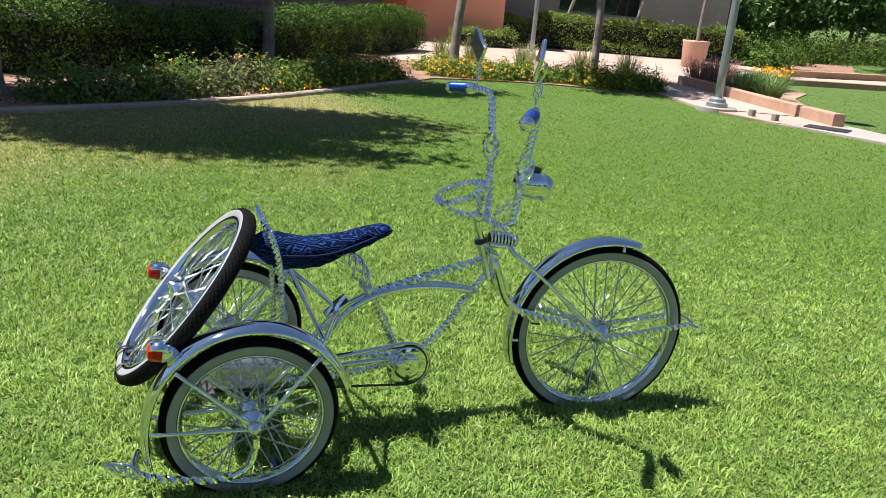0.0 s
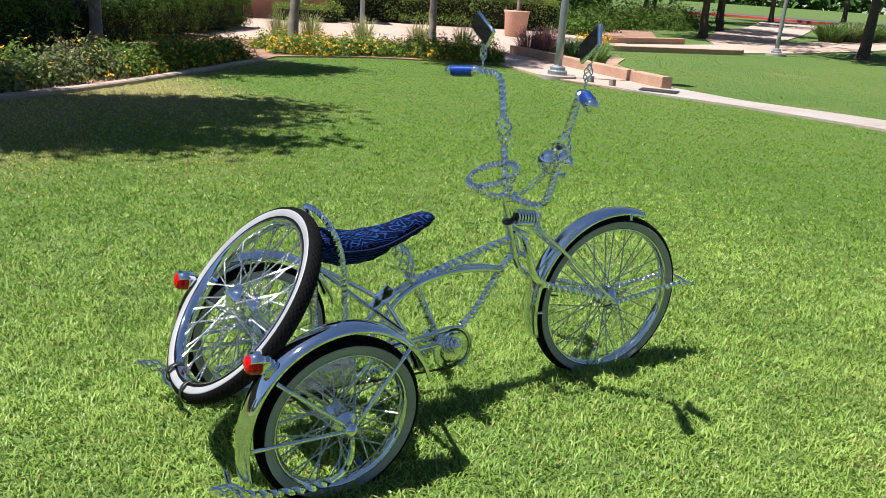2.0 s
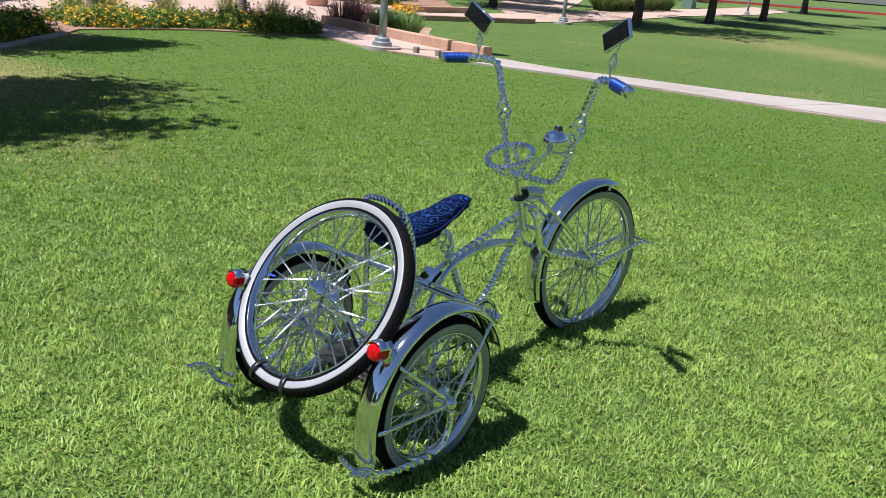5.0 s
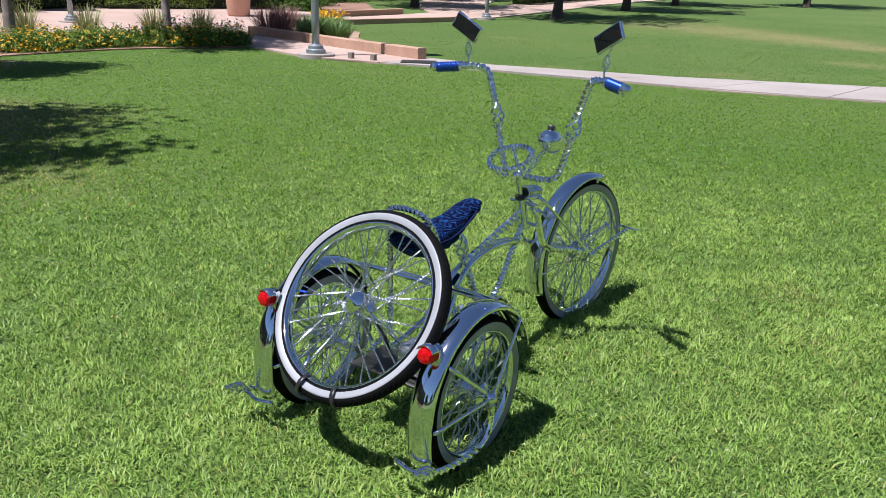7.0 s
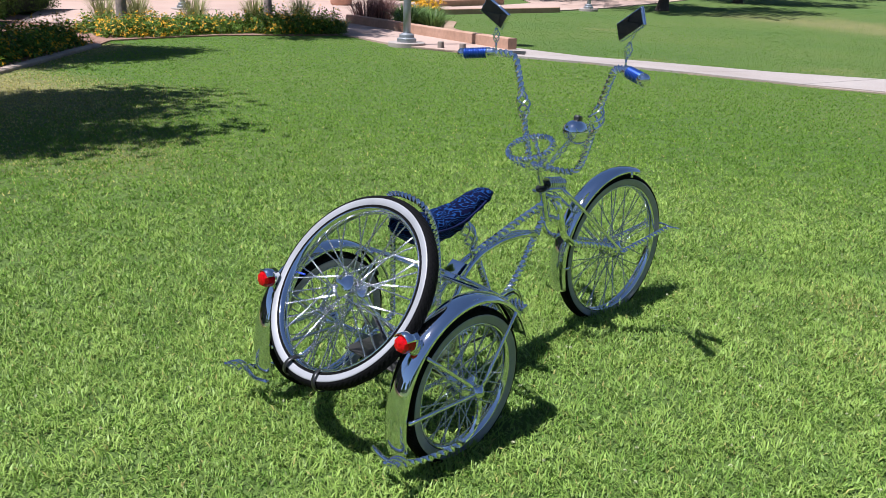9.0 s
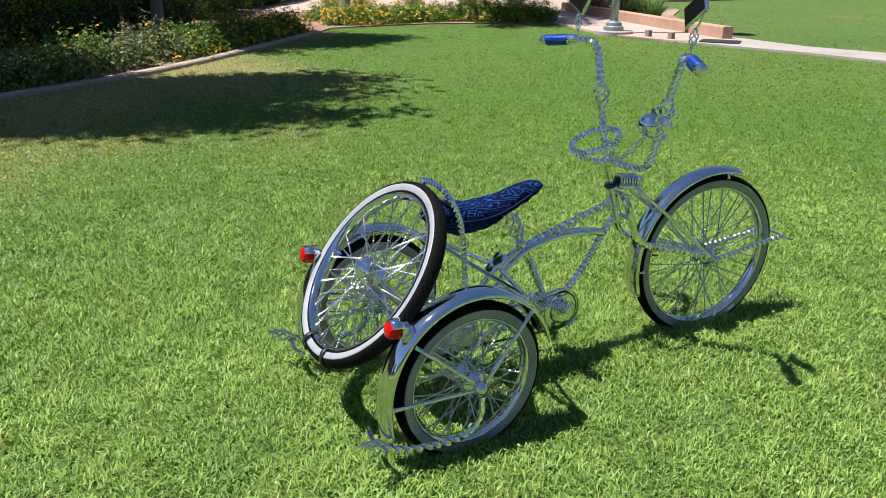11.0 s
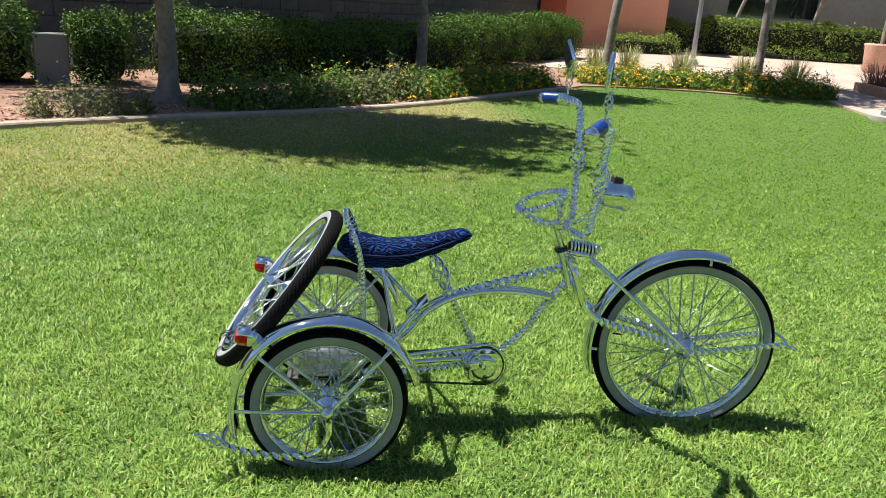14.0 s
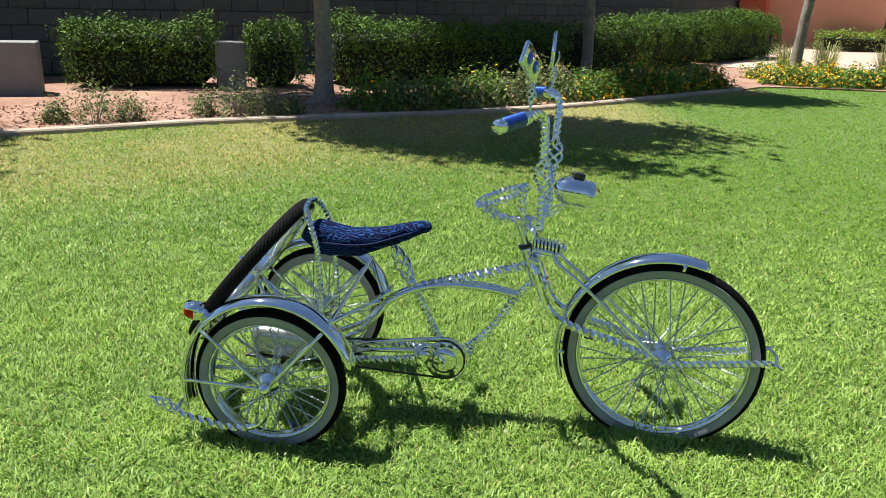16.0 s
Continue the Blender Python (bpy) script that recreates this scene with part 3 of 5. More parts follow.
def leaf_quads(P, size, rng, N=None, spread=1.0, fold=0.0):
    """Four-cornered leaves at the points P, facing roughly along N."""
    n = len(P)
    d = rng.normal(size=(n, 3)) * spread
    if N is not None:
        d = d * 0.55 + N
    d /= np.linalg.norm(d, axis=1)[:, None] + 1e-9
    a = np.cross(d, rng.normal(size=(n, 3)))
    a /= np.linalg.norm(a, axis=1)[:, None] + 1e-9
    b = np.cross(d, a)
    s = (size * rng.uniform(0.6, 1.35, n))[:, None]
    V = np.stack([P - a * s, P + b * s * 0.5 + d * s * fold, P + a * s, P - b * s * 0.5 + d * s * fold], 1).reshape(-1, 3)
    o = (4 * np.arange(n))[:, None]
    F = np.concatenate([o + [0, 1, 2], o + [0, 2, 3]], 1).reshape(-1, 3)
    return V, F


def flecks():
    """Pale clover heads, round and ragged, and dry clippings lying in the near lawn."""
    rng = np.random.default_rng(8)
    n = 1500
    X, Y = rng.uniform(-2.6, 2.2, n), rng.uniform(0.8, 3.4, n)
    P = np.stack([X, Y, rng.uniform(0.008, 0.022, n)], 1)
    turn, s = rng.uniform(0, 6.3, n), rng.uniform(0.003, 0.009, n)[:, None]
    a = np.stack([np.cos(turn), np.sin(turn), rng.normal(0, 0.3, n)], 1)
    c = np.stack([-np.sin(turn), np.cos(turn), rng.normal(0, 0.3, n)], 1)
    V = np.stack([P - a * s, P + c * s * 0.2, P + a * s, P - c * s * 0.2], 1).reshape(-1, 3)
    o = (4 * np.arange(n))[:, None]
    F = np.concatenate([o + [0, 1, 2], o + [0, 2, 3]], 1).reshape(-1, 3)
    tagged(raw("clippings", V, F, DRY), "dry straw clippings lying in the lawn", "clippings", kind="stuff")
    heads = 240
    X, Y = rng.uniform(-2.4, 2.0, heads), rng.uniform(0.9, 3.0, heads)
    C = np.stack([X, Y, rng.uniform(0.014, 0.024, heads)], 1)
    petals = 16
    d = rng.normal(size=(heads * petals, 3))
    d[:, 2] = np.abs(d[:, 2])
    d /= np.linalg.norm(d, axis=1)[:, None]
    size = np.repeat(rng.uniform(0.003, 0.0055, heads), petals)
    V, F = leaf_quads(np.repeat(C, petals, 0) + d * size[:, None] * 0.8, 0.0024, rng, d, 1.0, 0.3)
    tagged(raw("clover_heads", V, F, CLOVER), "pale round clover heads in the lawn", "clover", kind="stuff")


flecks()


def chips():
    """Loose bark chips over the mulch along the kerb."""
    rng = np.random.default_rng(12)
    line = curve2(KERB_LINE, 300)
    k = rng.integers(20, 298, 9000)
    T = line[np.minimum(k + 1, 299)] - line[k - 1]
    T /= np.linalg.norm(T, axis=1)[:, None]
    P = line[k] + np.stack([-T[:, 1], T[:, 0]], 1) * rng.uniform(0.1, 1.5, 9000)[:, None] + rng.normal(0, 0.02, (9000, 2))
    P = np.stack([P[:, 0], P[:, 1], rise(P[:, 0], P[:, 1]) + 0.024 + 0.012 * rng.random(9000)], 1)
    d = rng.normal(size=(9000, 3)) * 0.45 + [0, 0, 1]
    d /= np.linalg.norm(d, axis=1)[:, None]
    a = np.cross(d, rng.normal(size=(9000, 3)))
    a /= np.linalg.norm(a, axis=1)[:, None]
    c = np.cross(d, a)
    s = rng.uniform(0.008, 0.024, 9000)[:, None]
    V = np.stack([P - a * s, P + c * s * 0.5, P + a * s, P - c * s * 0.5], 1).reshape(-1, 3)
    o = (4 * np.arange(9000))[:, None]
    F = np.concatenate([o + [0, 1, 2], o + [0, 2, 3]], 1).reshape(-1, 3)
    tagged(raw("bark_chips", V, F, CHIPS), "loose red-brown bark chips on the flower bed", "mulch", kind="stuff")


chips()


# ---- the tricycle ----
# bike axes: x forward, y to its left, z up from the lawn; origin under the middle of the rear axle
BIKE = pose(-0.4776, 1.7604, 0, 0, 0, 21.0)
trike = empty("lowrider_tricycle", BIKE, "chromed lowrider tricycle with twisted bars and whitewall tyres on the lawn", "tricycle")
HUB_Z, FORK_X = 0.161, 0.63
STEER = pose(FORK_X, 0, 0, 0, 0, -6.5)     # the fork, bars and front wheel are turned a little to the right


def wheel(name, m, R, spokes, label, valve_mat, seed, half=0.029, wall=(-0.0155, -0.0365), fat=1.05):
    """Hub with tyre, white walls, rim and spokes as pieces under it."""
    bm = bmesh.new()
    turn = pose(0, 0, 0, 0, 0, 90)
    lathe(bm, [(-half - 0.02, 0.0), (-half - 0.02, 0.006), (-half - 0.008, 0.007), (-half - 0.006, 0.016), (-half, 0.019), (-half + 0.003, 0.03), (-half + 0.007, 0.03), (-half + 0.009, 0.015),
               (half - 0.009, 0.015), (half - 0.007, 0.03), (half - 0.003, 0.03), (half, 0.019), (half + 0.006, 0.016), (half + 0.008, 0.007), (half + 0.02, 0.006), (half + 0.02, 0.0)], 20, turn)
    hub = part(name, bm, CHROME, trike, label)
    hub.matrix_basis = m
    seg = 400
    bm = bmesh.new()
    half_section = [(0.0, 0.0), (-0.0006, 0.005), (-0.002, 0.0095), (-0.0045, 0.0138), (-0.0085, 0.0172), (-0.0125, 0.0188), (-0.02, 0.0184), (-0.03, 0.0165), (-0.0385, 0.0145)]
    half_section = [(q, w * fat) for q, w in half_section]
    prof = half_section[::-1] + [(q, -w) for q, w in half_section[1:]]
    mid = len(half_section) - 1
    ring_sweep(bm, prof, R, n=seg, wob=lambda i, j: -0.0011 if abs(j - mid) < 4 and (i // 2 + j) % 2 else 0.0)
    part("tyre", bm, RUBBER, hub, "black rubber tyre with small tread blocks", smooth=False)
    for side in (1, -1):
        bm = bmesh.new()
        band = [(q, w * fat) for q, w in ((wall[0], 0.0192), (wall[0] - 0.003, 0.0196), (-0.02, 0.0193), (-0.028, 0.018), (wall[1] + 0.003, 0.0164), (wall[1], 0.0153))]
        prof = [(q, side * w) for q, w in band] + [(q, side * (w - 0.004)) for q, w in band[::-1]]
        ring_sweep(bm, prof, R, n=96)
        part("whitewall", bm, WHITEWALL, hub, "white tyre wall")
    bm = bmesh.new()
    ring_sweep(bm, [(-0.037, -0.016), (-0.039, -0.0175), (-0.0415, -0.015), (-0.045, -0.011), (-0.0475, -0.005), (-0.0485, 0.0), (-0.0475, 0.005), (-0.045, 0.011), (-0.0415, 0.015), (-0.039, 0.0175), (-0.037, 0.016), (-0.043, 0.0)], R, n=80)
    part("rim", bm, CHROME, hub, "chromed rim")
    bm = bmesh.new()
    tube(bm, [(R - 0.053, 0, 0), (R - 0.078, 0, 0)], 0.0028, 8)
    stem = part("valve", bm, valve_mat, hub, "coloured valve cap")
    stem.matrix_basis = pose(0, 0, 0, 0, seed * 67, 0)
    # one twisted spoke, shared
    r0, r1 = 0.027, R - 0.047
    lead = radians(52)
    length = math.sqrt(r1 * r1 + r0 * r0 - 2 * r1 * r0 * math.cos(lead))
    length = math.hypot(length, half - 0.008)
    bm = bmesh.new()
    tube(bm, [(0, 0, 0), (length * 0.5, 0, 0), (length, 0, 0)], 0.0025, 4, step=0.0021, twist=60, flat=0.7)
    first = None
    for k in range(spokes):
        side = 1 if k % 2 else -1
        way = 1 if (k // 2) % 2 else -1
        a = 2 * math.pi * k / spokes
        h = a + way * lead
        p = Vector((r0 * math.cos(h), side * (half - 0.005), r0 * math.sin(h)))
        q = Vector((r1 * math.cos(a), side * 0.004, r1 * math.sin(a)))
        if first is None:
            ob = first = part("spoke", bm, SPOKE, hub, "twisted chromed spoke", smooth=False)
        else:
            ob = new("spoke", first.data)
            ob.parent = hub
        ob.matrix_basis = Matrix.Translation(p) @ (q - p).to_track_quat("X", "Z").to_matrix().to_4x4()
    return hub


wheel("rear_wheel", pose(0, -0.25, HUB_Z), 0.195, 36, "small whitewall rear wheel with twisted spokes", BLUE_CAP, 1)
wheel("rear_wheel", pose(0, 0.25, HUB_Z), 0.195, 36, "small whitewall rear wheel with twisted spokes", BLUE_CAP, 3)
FRONT_HUB = Vector((0.362, 0, 0.215))
wheel("front_wheel", STEER @ Matrix.Translation(FRONT_HUB), 0.258, 36, "larger whitewall front wheel with twisted spokes", BLACK, 2.8)
SPARE = Matrix.Translation((-0.1276, 0.005, 0.363)) @ pose(0, 0, 0, 0, 0, -2.0) @ pose(0, 0, 0, 0, 38.0, 0) @ pose(0, 0, 0, 0, 0, 90)
wheel("spare_wheel", SPARE, 0.247, 36, "whitewall spare wheel leaning back behind the seat", BLUE_CAP, 5.45, wall=(-0.014, -0.0335), fat=0.98)


def fender(name, m, R, a0, a1, width, label, flare=0.0):
    """A rounded mudguard of thin chromed sheet over part of a wheel."""
    w = width / 2
    arc = [(0.016 * math.cos(math.pi * k / 10 - math.pi / 2) - 0.0, w * math.sin(math.pi * k / 10 - math.pi / 2)) for k in range(11)]
    prof = arc + [(a - 0.0025, b * 0.93) for a, b in arc[::-1]]
    bm = bmesh.new()
    ring_sweep(bm, prof, R, radians(a0), radians(a1), 56, closed=False)
    if flare:
        for v in bm.verts:
            a = math.degrees(math.atan2(v.co.z, v.co.x)) % 360
            u = max(0.0, (a - (a1 - 38)) / 38)
            f = 1 + flare * u * u
            v.co.x *= f
            v.co.z *= f
    ob = part(name, bm, CHROME, trike, label)
    ob.matrix_basis = m
    return ob


def stay(parent, a, b, r=0.004, at=None, name="stay"):
    bm = bmesh.new()
    tube(bm, [a, (np.array(a) + np.array(b)) / 2, b], r, 8, step=0.05, at=at)
    return part(name, bm, CHROME, parent)


def bolt(parent, p, at=None, r=0.006):
    bm = bmesh.new()
    m = Matrix.Translation(p)
    lathe(bm, [(-0.004, r * 0.9), (0.0, r), (0.003, r * 0.7), (0.005, 0.0)], 10, (at @ m if at else m) @ pose(0, 0, 0, 0, -90, 0))
    return part("bolt", bm, CHROME, parent)


for side in (-1, 1):
    f = fender("rear_fender", pose(0, side * 0.25, HUB_Z), 0.213, 16, 203, 0.064, "curved chromed rear mudguard", 0.06)
    for s in (-1, 1):
        for a in (47, 139, 180):
            c, d = math.cos(radians(a)), math.sin(radians(a))
            stay(f, (0.004, s * 0.052, 0), (0.212 * c, s * 0.036, 0.212 * d), 0.0046)
    for a in (47, 139):
        bolt(f, (0.224 * math.cos(radians(a)), side * -0.01, 0.224 * math.sin(radians(a))))
f = fender("front_fender", STEER @ Matrix.Translation(FRONT_HUB), 0.266, 72, 199, 0.062, "curved chromed front mudguard")
for s in (-1, 1):
    for a in (84, 182, 4):
        c, d = math.cos(radians(a)), math.sin(radians(a))
        if a != 4:
            stay(f, (0.25 * c, s * 0.033, 0.25 * d), (0.268 * c, s * 0.028, 0.268 * d), 0.0045)


def frame_tubes():
    bars = [
        ("top_tube", "twisted chromed top tube", [(0.62, 0, 0.425), (0.519, 0, 0.399), (0.4, 0, 0.366), (0.33, 0, 0.346)], 0.0095, 10, "twist"),
        ("down_tube", "twisted chromed down tube", [(0.642, 0, 0.386), (0.588, 0, 0.319), (0.535, 0, 0.24), (0.47, 0, 0.178), (0.42, 0, 0.16)], 0.0085, 15, "twist"),
        ("seat_tube", "twisted chromed seat tube", [(0.316, 0, 0.355), (0.35, 0, 0.29), (0.389, 0, 0.21), (0.41, 0, 0.165)], 0.0085, 18, "twist"),
    ]
    for s in (-1, 1):
        y = 0.012 * s
        bars.append(("bow_tube", "", [(0.604, y * 0.6, 0.342), (0.534, y, 0.356), (0.454, y, 0.361), (0.389, y, 0.356), (0.322, y, 0.338), (0.26, 1.6 * y, 0.303), (0.222, 2.2 * y, 0.258), (0.18, 2.6 * y, 0.215)], 0.0085, 0, "round"))
        bars.append(("seat_stay", "", [(0.18, 0.031 * s, 0.215), (0.1, 0.05 * s, 0.176), (0.0, 0.06 * s, HUB_Z)], 0.0075, 0, "round"))
        bars.append(("chain_stay", "", [(0.41, 0.02 * s, 0.16), (0.3, 0.045 * s, 0.15), (0.14, 0.055 * s, 0.142), (0.0, 0.062 * s, HUB_Z)], 0.0075, 14, "twist"))
        bars.append(("brace", "", [(0.235, 0.025 * s, 0.305), (0.2, 0.12 * s, 0.318), (0.158, 0.245 * s, 0.33)], 0.006, 0, "round"))
    bars.append(("cross_bar", "", [(0.156, -0.25, 0.332), (0.156, 0, 0.33), (0.156, 0.25, 0.332)], 0.006, 0, "round"))
    bars.append(("rear_axle", "", [(0, -0.29, HUB_Z), (0, 0, HUB_Z), (0, 0.29, HUB_Z)], 0.0105, 0, "round"))
    for name, label, pts, r, turns, how in bars:
        bm = bmesh.new()
        if how == "twist":
            twisted(bm, pts, r, turns)
        else:
            tube(bm, pts, r, 10)
        part(name, bm, CHROME_TWIST if how == "twist" else CHROME, trike, label, smooth=how != "twist")
    bm = bmesh.new()
    cage(bm, (0.266, 0, 0.458), (0.316, 0, 0.356), 0.016, 0.0042, 0.8)
    tube(bm, [(0.258, 0, 0.475), (0.266, 0, 0.458)], 0.009, 8)
    tube(bm, [(0.312, 0, 0.366), (0.322, 0, 0.342)], 0.013, 10)
    part("seat_post", bm, CHROME, trike, "open twisted-cage seat post")
    for x, z, w, h in ((0.246, 0.322, 0.07, 0.042), (0.218, 0.3, 0.05, 0.03)):
        bm = bmesh.new()
        block(bm, (0.006, 0.85 * w, h), pose(x, 0, z, 0, 52, 0), 0.002)
        part("frame_plate", bm, CHROME, trike, "small flat polished plate where the tubes meet")


frame_tubes()


def head_and_fork():
    bm = bmesh.new()
    axis = pose(0.634, 0, 0.43, 0, 90 - 19.5, 0)      # lathe axis down the steering line
    lathe(bm, [(-0.052, 0.0), (-0.052, 0.016), (-0.044, 0.0175), (-0.04, 0.0155), (-0.034, 0.015), (0.045, 0.015), (0.05, 0.0175), (0.058, 0.0175), (0.06, 0.0)], 20, axis)
    part("head_tube", bm, CHROME, trike)
    bm = bmesh.new()
    lathe(bm, [(-0.058, 0.0), (-0.058, 0.0178), (-0.05, 0.0178), (-0.05, 0.0)], 20, axis)
    part("headset_ring", bm, BLACK, trike, "dark headset ring")
    S = STEER
    bm = bmesh.new()
    tube(bm, [(-0.036, 0, 0.546), (-0.02, 0, 0.505), (0.0, 0, 0.455)], 0.009, 10, at=S)
    block(bm, (0.05, 0.03, 0.026), S @ pose(-0.02, 0, 0.548, 0, -4, 0), 0.008)
    part("stem", bm, CHROME, trike, "chromed handlebar stem")
    for s in (-1, 1):
        bm = bmesh.new()
        y = 0.043 * s
        tube(bm, [(0.012, 0.6 * y, 0.452), (0.022, y, 0.425), (0.042, y, 0.372), (0.062, y, 0.328), (0.1, y, 0.296)], 0.0105, 12, at=S)
        twisted(bm, [(0.1, y, 0.296), (0.16, y, 0.276), (0.22, y, 0.262), (0.3, y, 0.236), (0.362, y, 0.215)], 0.0092, 12, at=S)
        part("fork_leg", bm, CHROME_TWIST, trike, "fork leg, twisted towards the hub", smooth=False)
        bm = bmesh.new()
        y = 0.034 * s
        tube(bm, [(0.064, 0.4 * y, 0.472), (0.078, y, 0.45), (0.162, y, 0.385), (0.26, 1.25 * y, 0.3), (0.352, 1.35 * y, 0.222)], 0.006, 8, at=S)
        part("spring_strut", bm, CHROME, trike)
        bm = bmesh.new()
        twisted(bm, [(0.362, 0.046 * s, 0.213), (0.46, 0.044 * s, 0.226), (0.58, 0.041 * s, 0.243), (0.625, 0.044 * s, 0.25)], 0.0066, 13, at=S)
        tube(bm, [(0.622, 0.044 * s, 0.25), (0.636, 0.056 * s, 0.252), (0.648, 0.075 * s, 0.25)], 0.005, 8, taper=0.4, at=S)
        part("bumper_bar", bm, CHROME_TWIST, trike, "twisted bar pointing forward from the hub", smooth=False)
        bm = bmesh.new()
        lathe(bm, [(-0.012, 0), (-0.012, 0.01), (0.0, 0.012), (0.008, 0.008), (0.014, 0.0)], 12, S @ pose(0.362, 0.05 * s, 0.215, 0, 0, 90 * s))
        part("axle_nut", bm, CHROME, trike)
    bm = bmesh.new()
    tube(bm, [(0.63, -0.06, 0.251), (0.642, 0, 0.252), (0.63, 0.06, 0.251)], 0.0045, 8, at=S)
    part("bumper_bar", bm, CHROME, trike, "short bar across the tyre")
    bm = bmesh.new()
    block(bm, (0.03, 0.1, 0.012), S @ pose(0.014, 0, 0.455, 0, 20, 0), 0.004)
    block(bm, (0.03, 0.1, 0.012), S @ pose(0.036, 0, 0.385, 0, 20, 0), 0.004)
    part("fork_crown", bm, CHROME, trike)
    # springer: a fat coil in a cap, over the crown
    bm = bmesh.new()
    for k in range(7):
        ring_sweep(bm, [(0.0035 * math.cos(a), 0.0035 * math.sin(a)) for a in (0, 1.05, 2.1, 3.14, 4.2, 5.25)], 0.0165, n=20,
                   at=S @ pose(0.012 + 0.0095 * k, 0, 0.492 - 0.0012 * k, 0, 7, 90))
    part("fork_spring", bm, CHROME, trike, "chromed coil spring above the fork")
    bm = bmesh.new()
    tube(bm, [(0.006, 0, 0.49), (0.045, 0, 0.487), (0.078, 0, 0.482)], 0.011, 12, at=S)
    part("spring_core", bm, BLACK, trike, "dark spring core")
    bm = bmesh.new()
    lathe(bm, [(0, 0), (0, 0.015), (0.008, 0.0155), (0.012, 0.01), (0.016, 0.007), (0.02, 0.0)], 14, S @ pose(0.076, 0, 0.483, 0, 6, 0))
    part("spring_cap", bm, CHROME_DULL, trike)
    bm = bmesh.new()
    block(bm, (0.074, 0.038, 0.016), S @ pose(0.045, 0, 0.471, 0, 6, 0), 0.006)
    part("spring_yoke", bm, CHROME, trike)


head_and_fork()


def handlebar():
    S = STEER
    for s in (-1, 1):
        bm = bmesh.new()
        twisted(bm, [(-0.012, 0.01 * s, 0.545), (0.014, 0.05 * s, 0.54), (0.026, 0.086 * s, 0.546), (0.029, 0.105 * s, 0.572), (0.031, 0.128 * s, 0.645), (0.032, 0.132 * s, 0.664)], 0.0086, 15, at=S, depth=0.22)
        cage(bm, (0.032, 0.132 * s, 0.66), (0.032, 0.152 * s, 0.748), 0.0185, 0.0036, 0.8, at=S)
        twisted(bm, [(0.032, 0.151 * s, 0.744), (0.033, 0.17 * s, 0.802), (0.032, 0.183 * s, 0.835), (0.025, 0.2 * s, 0.85), (0.01, 0.235 * s, 0.853), (-0.004, 0.262 * s, 0.85)], 0.009, 15, at=S, depth=0.2)
        part("handlebar", bm, CHROME_TWIST, trike, "tall twisted handlebar with an open cage", smooth=False)
        a, b = Vector((-0.002, 0.256 * s, 0.851)), Vector((-0.05, 0.347 * s, 0.841))
        m = S @ Matrix.Translation(a) @ (b - a).to_track_quat("X", "Z").to_matrix().to_4x4()
        L = (b - a).length
        bm = bmesh.new()
        prof = [(0.014, 0.0)]
        for k in range(9):
            x = 0.014 + (L - 0.03) * k / 9
            d = (L - 0.03) / 9
            prof += [(x, 0.0135), (x + 0.3 * d, 0.0165), (x + 0.7 * d, 0.0165), (x + 0.98 * d, 0.0135)]
        prof += [(L - 0.015, 0.0)]
        lathe(bm, prof, 18, m)
        part("grip", bm, BLUE_GRIP, trike, "blue ribbed grip with chromed ends")
        bm = bmesh.new()
        lathe(bm, [(L - 0.016, 0), (L - 0.016, 0.0165), (L - 0.004, 0.0165), (L + 0.004, 0.012), (L + 0.006, 0)], 18, m)
        part("grip_end", bm, CHROME, trike)
        bm = bmesh.new()
        lathe(bm, [(-0.012, 0), (-0.012, 0.011), (-0.006, 0.015), (0.0, 0.012), (0.006, 0.0165), (0.014, 0.0165), (0.014, 0)], 18, m)
        part("grip_collar", bm, CHROME, trike)
        # mirror on a twisted stalk
        base = Vector((0.004, 0.243 * s, 0.86))
        bm = bmesh.new()
        tube(bm, [base, base + Vector((0, 0, 0.022))], 0.0028, 8, at=S)
        cage(bm, base + Vector((0, 0, 0.02)), base + Vector((0.002, 0.005 * s, 0.064)), 0.0085, 0.0017, 0.7, at=S)
        tube(bm, [base + Vector((0.002, 0.005 * s, 0.062)), base + Vector((0.012, 0.012 * s, 0.086)), base + Vector((0.01, 0.012 * s, 0.104))], 0.0025, 8, at=S)
        part("mirror_stalk", bm, CHROME, trike, "thin twisted mirror stalk")
        yaw = 6 if s > 0 else -16
        tilt = 29 * s
        m = S @ Matrix.Translation((0.0, 0.25 * s, 0.968)) @ pose(0, 0, 0, 0, 0, yaw) @ pose(0, 0, 0, 0, 5, 0) @ pose(0, 0, 0, tilt, 0, 0)
        bm = bmesh.new()
        block(bm, (0.009, 0.106, 0.054), m, 0.004)
        part("mirror_shell", bm, CHROME, trike, "rounded chromed mirror back")
        bm = bmesh.new()
        block(bm, (0.0016, 0.098, 0.046), m @ pose(-0.0052, 0, 0), 0.0007)
        part("mirror_glass", bm, MIRROR, trike, "flat mirror glass", smooth=False)
        for k in (-1, 1):
            bm = bmesh.new()
            lathe(bm, [(0.0042, 0.0), (0.0042, 0.014), (0.0062, 0.013), (0.007, 0)], 16, m @ pose(0, 0.022 * k, 0))
            part("mirror_inlay", bm, BLUE_CAP, trike, "blue oval inlay on the mirror back")
    # twisted steering ring on arms over the stem, its front edge tipped up
    ring = pose(-0.079, -0.008, 0.613, 0, -22, 0)
    def on_ring(deg, r=0.066):
        return ring @ Vector((r * math.cos(math.radians(deg)), r * math.sin(math.radians(deg)), 0))
    bm = bmesh.new()
    twisted(bm, [on_ring(15 * k) for k in range(25)], 0.0072, 19.3, at=S)
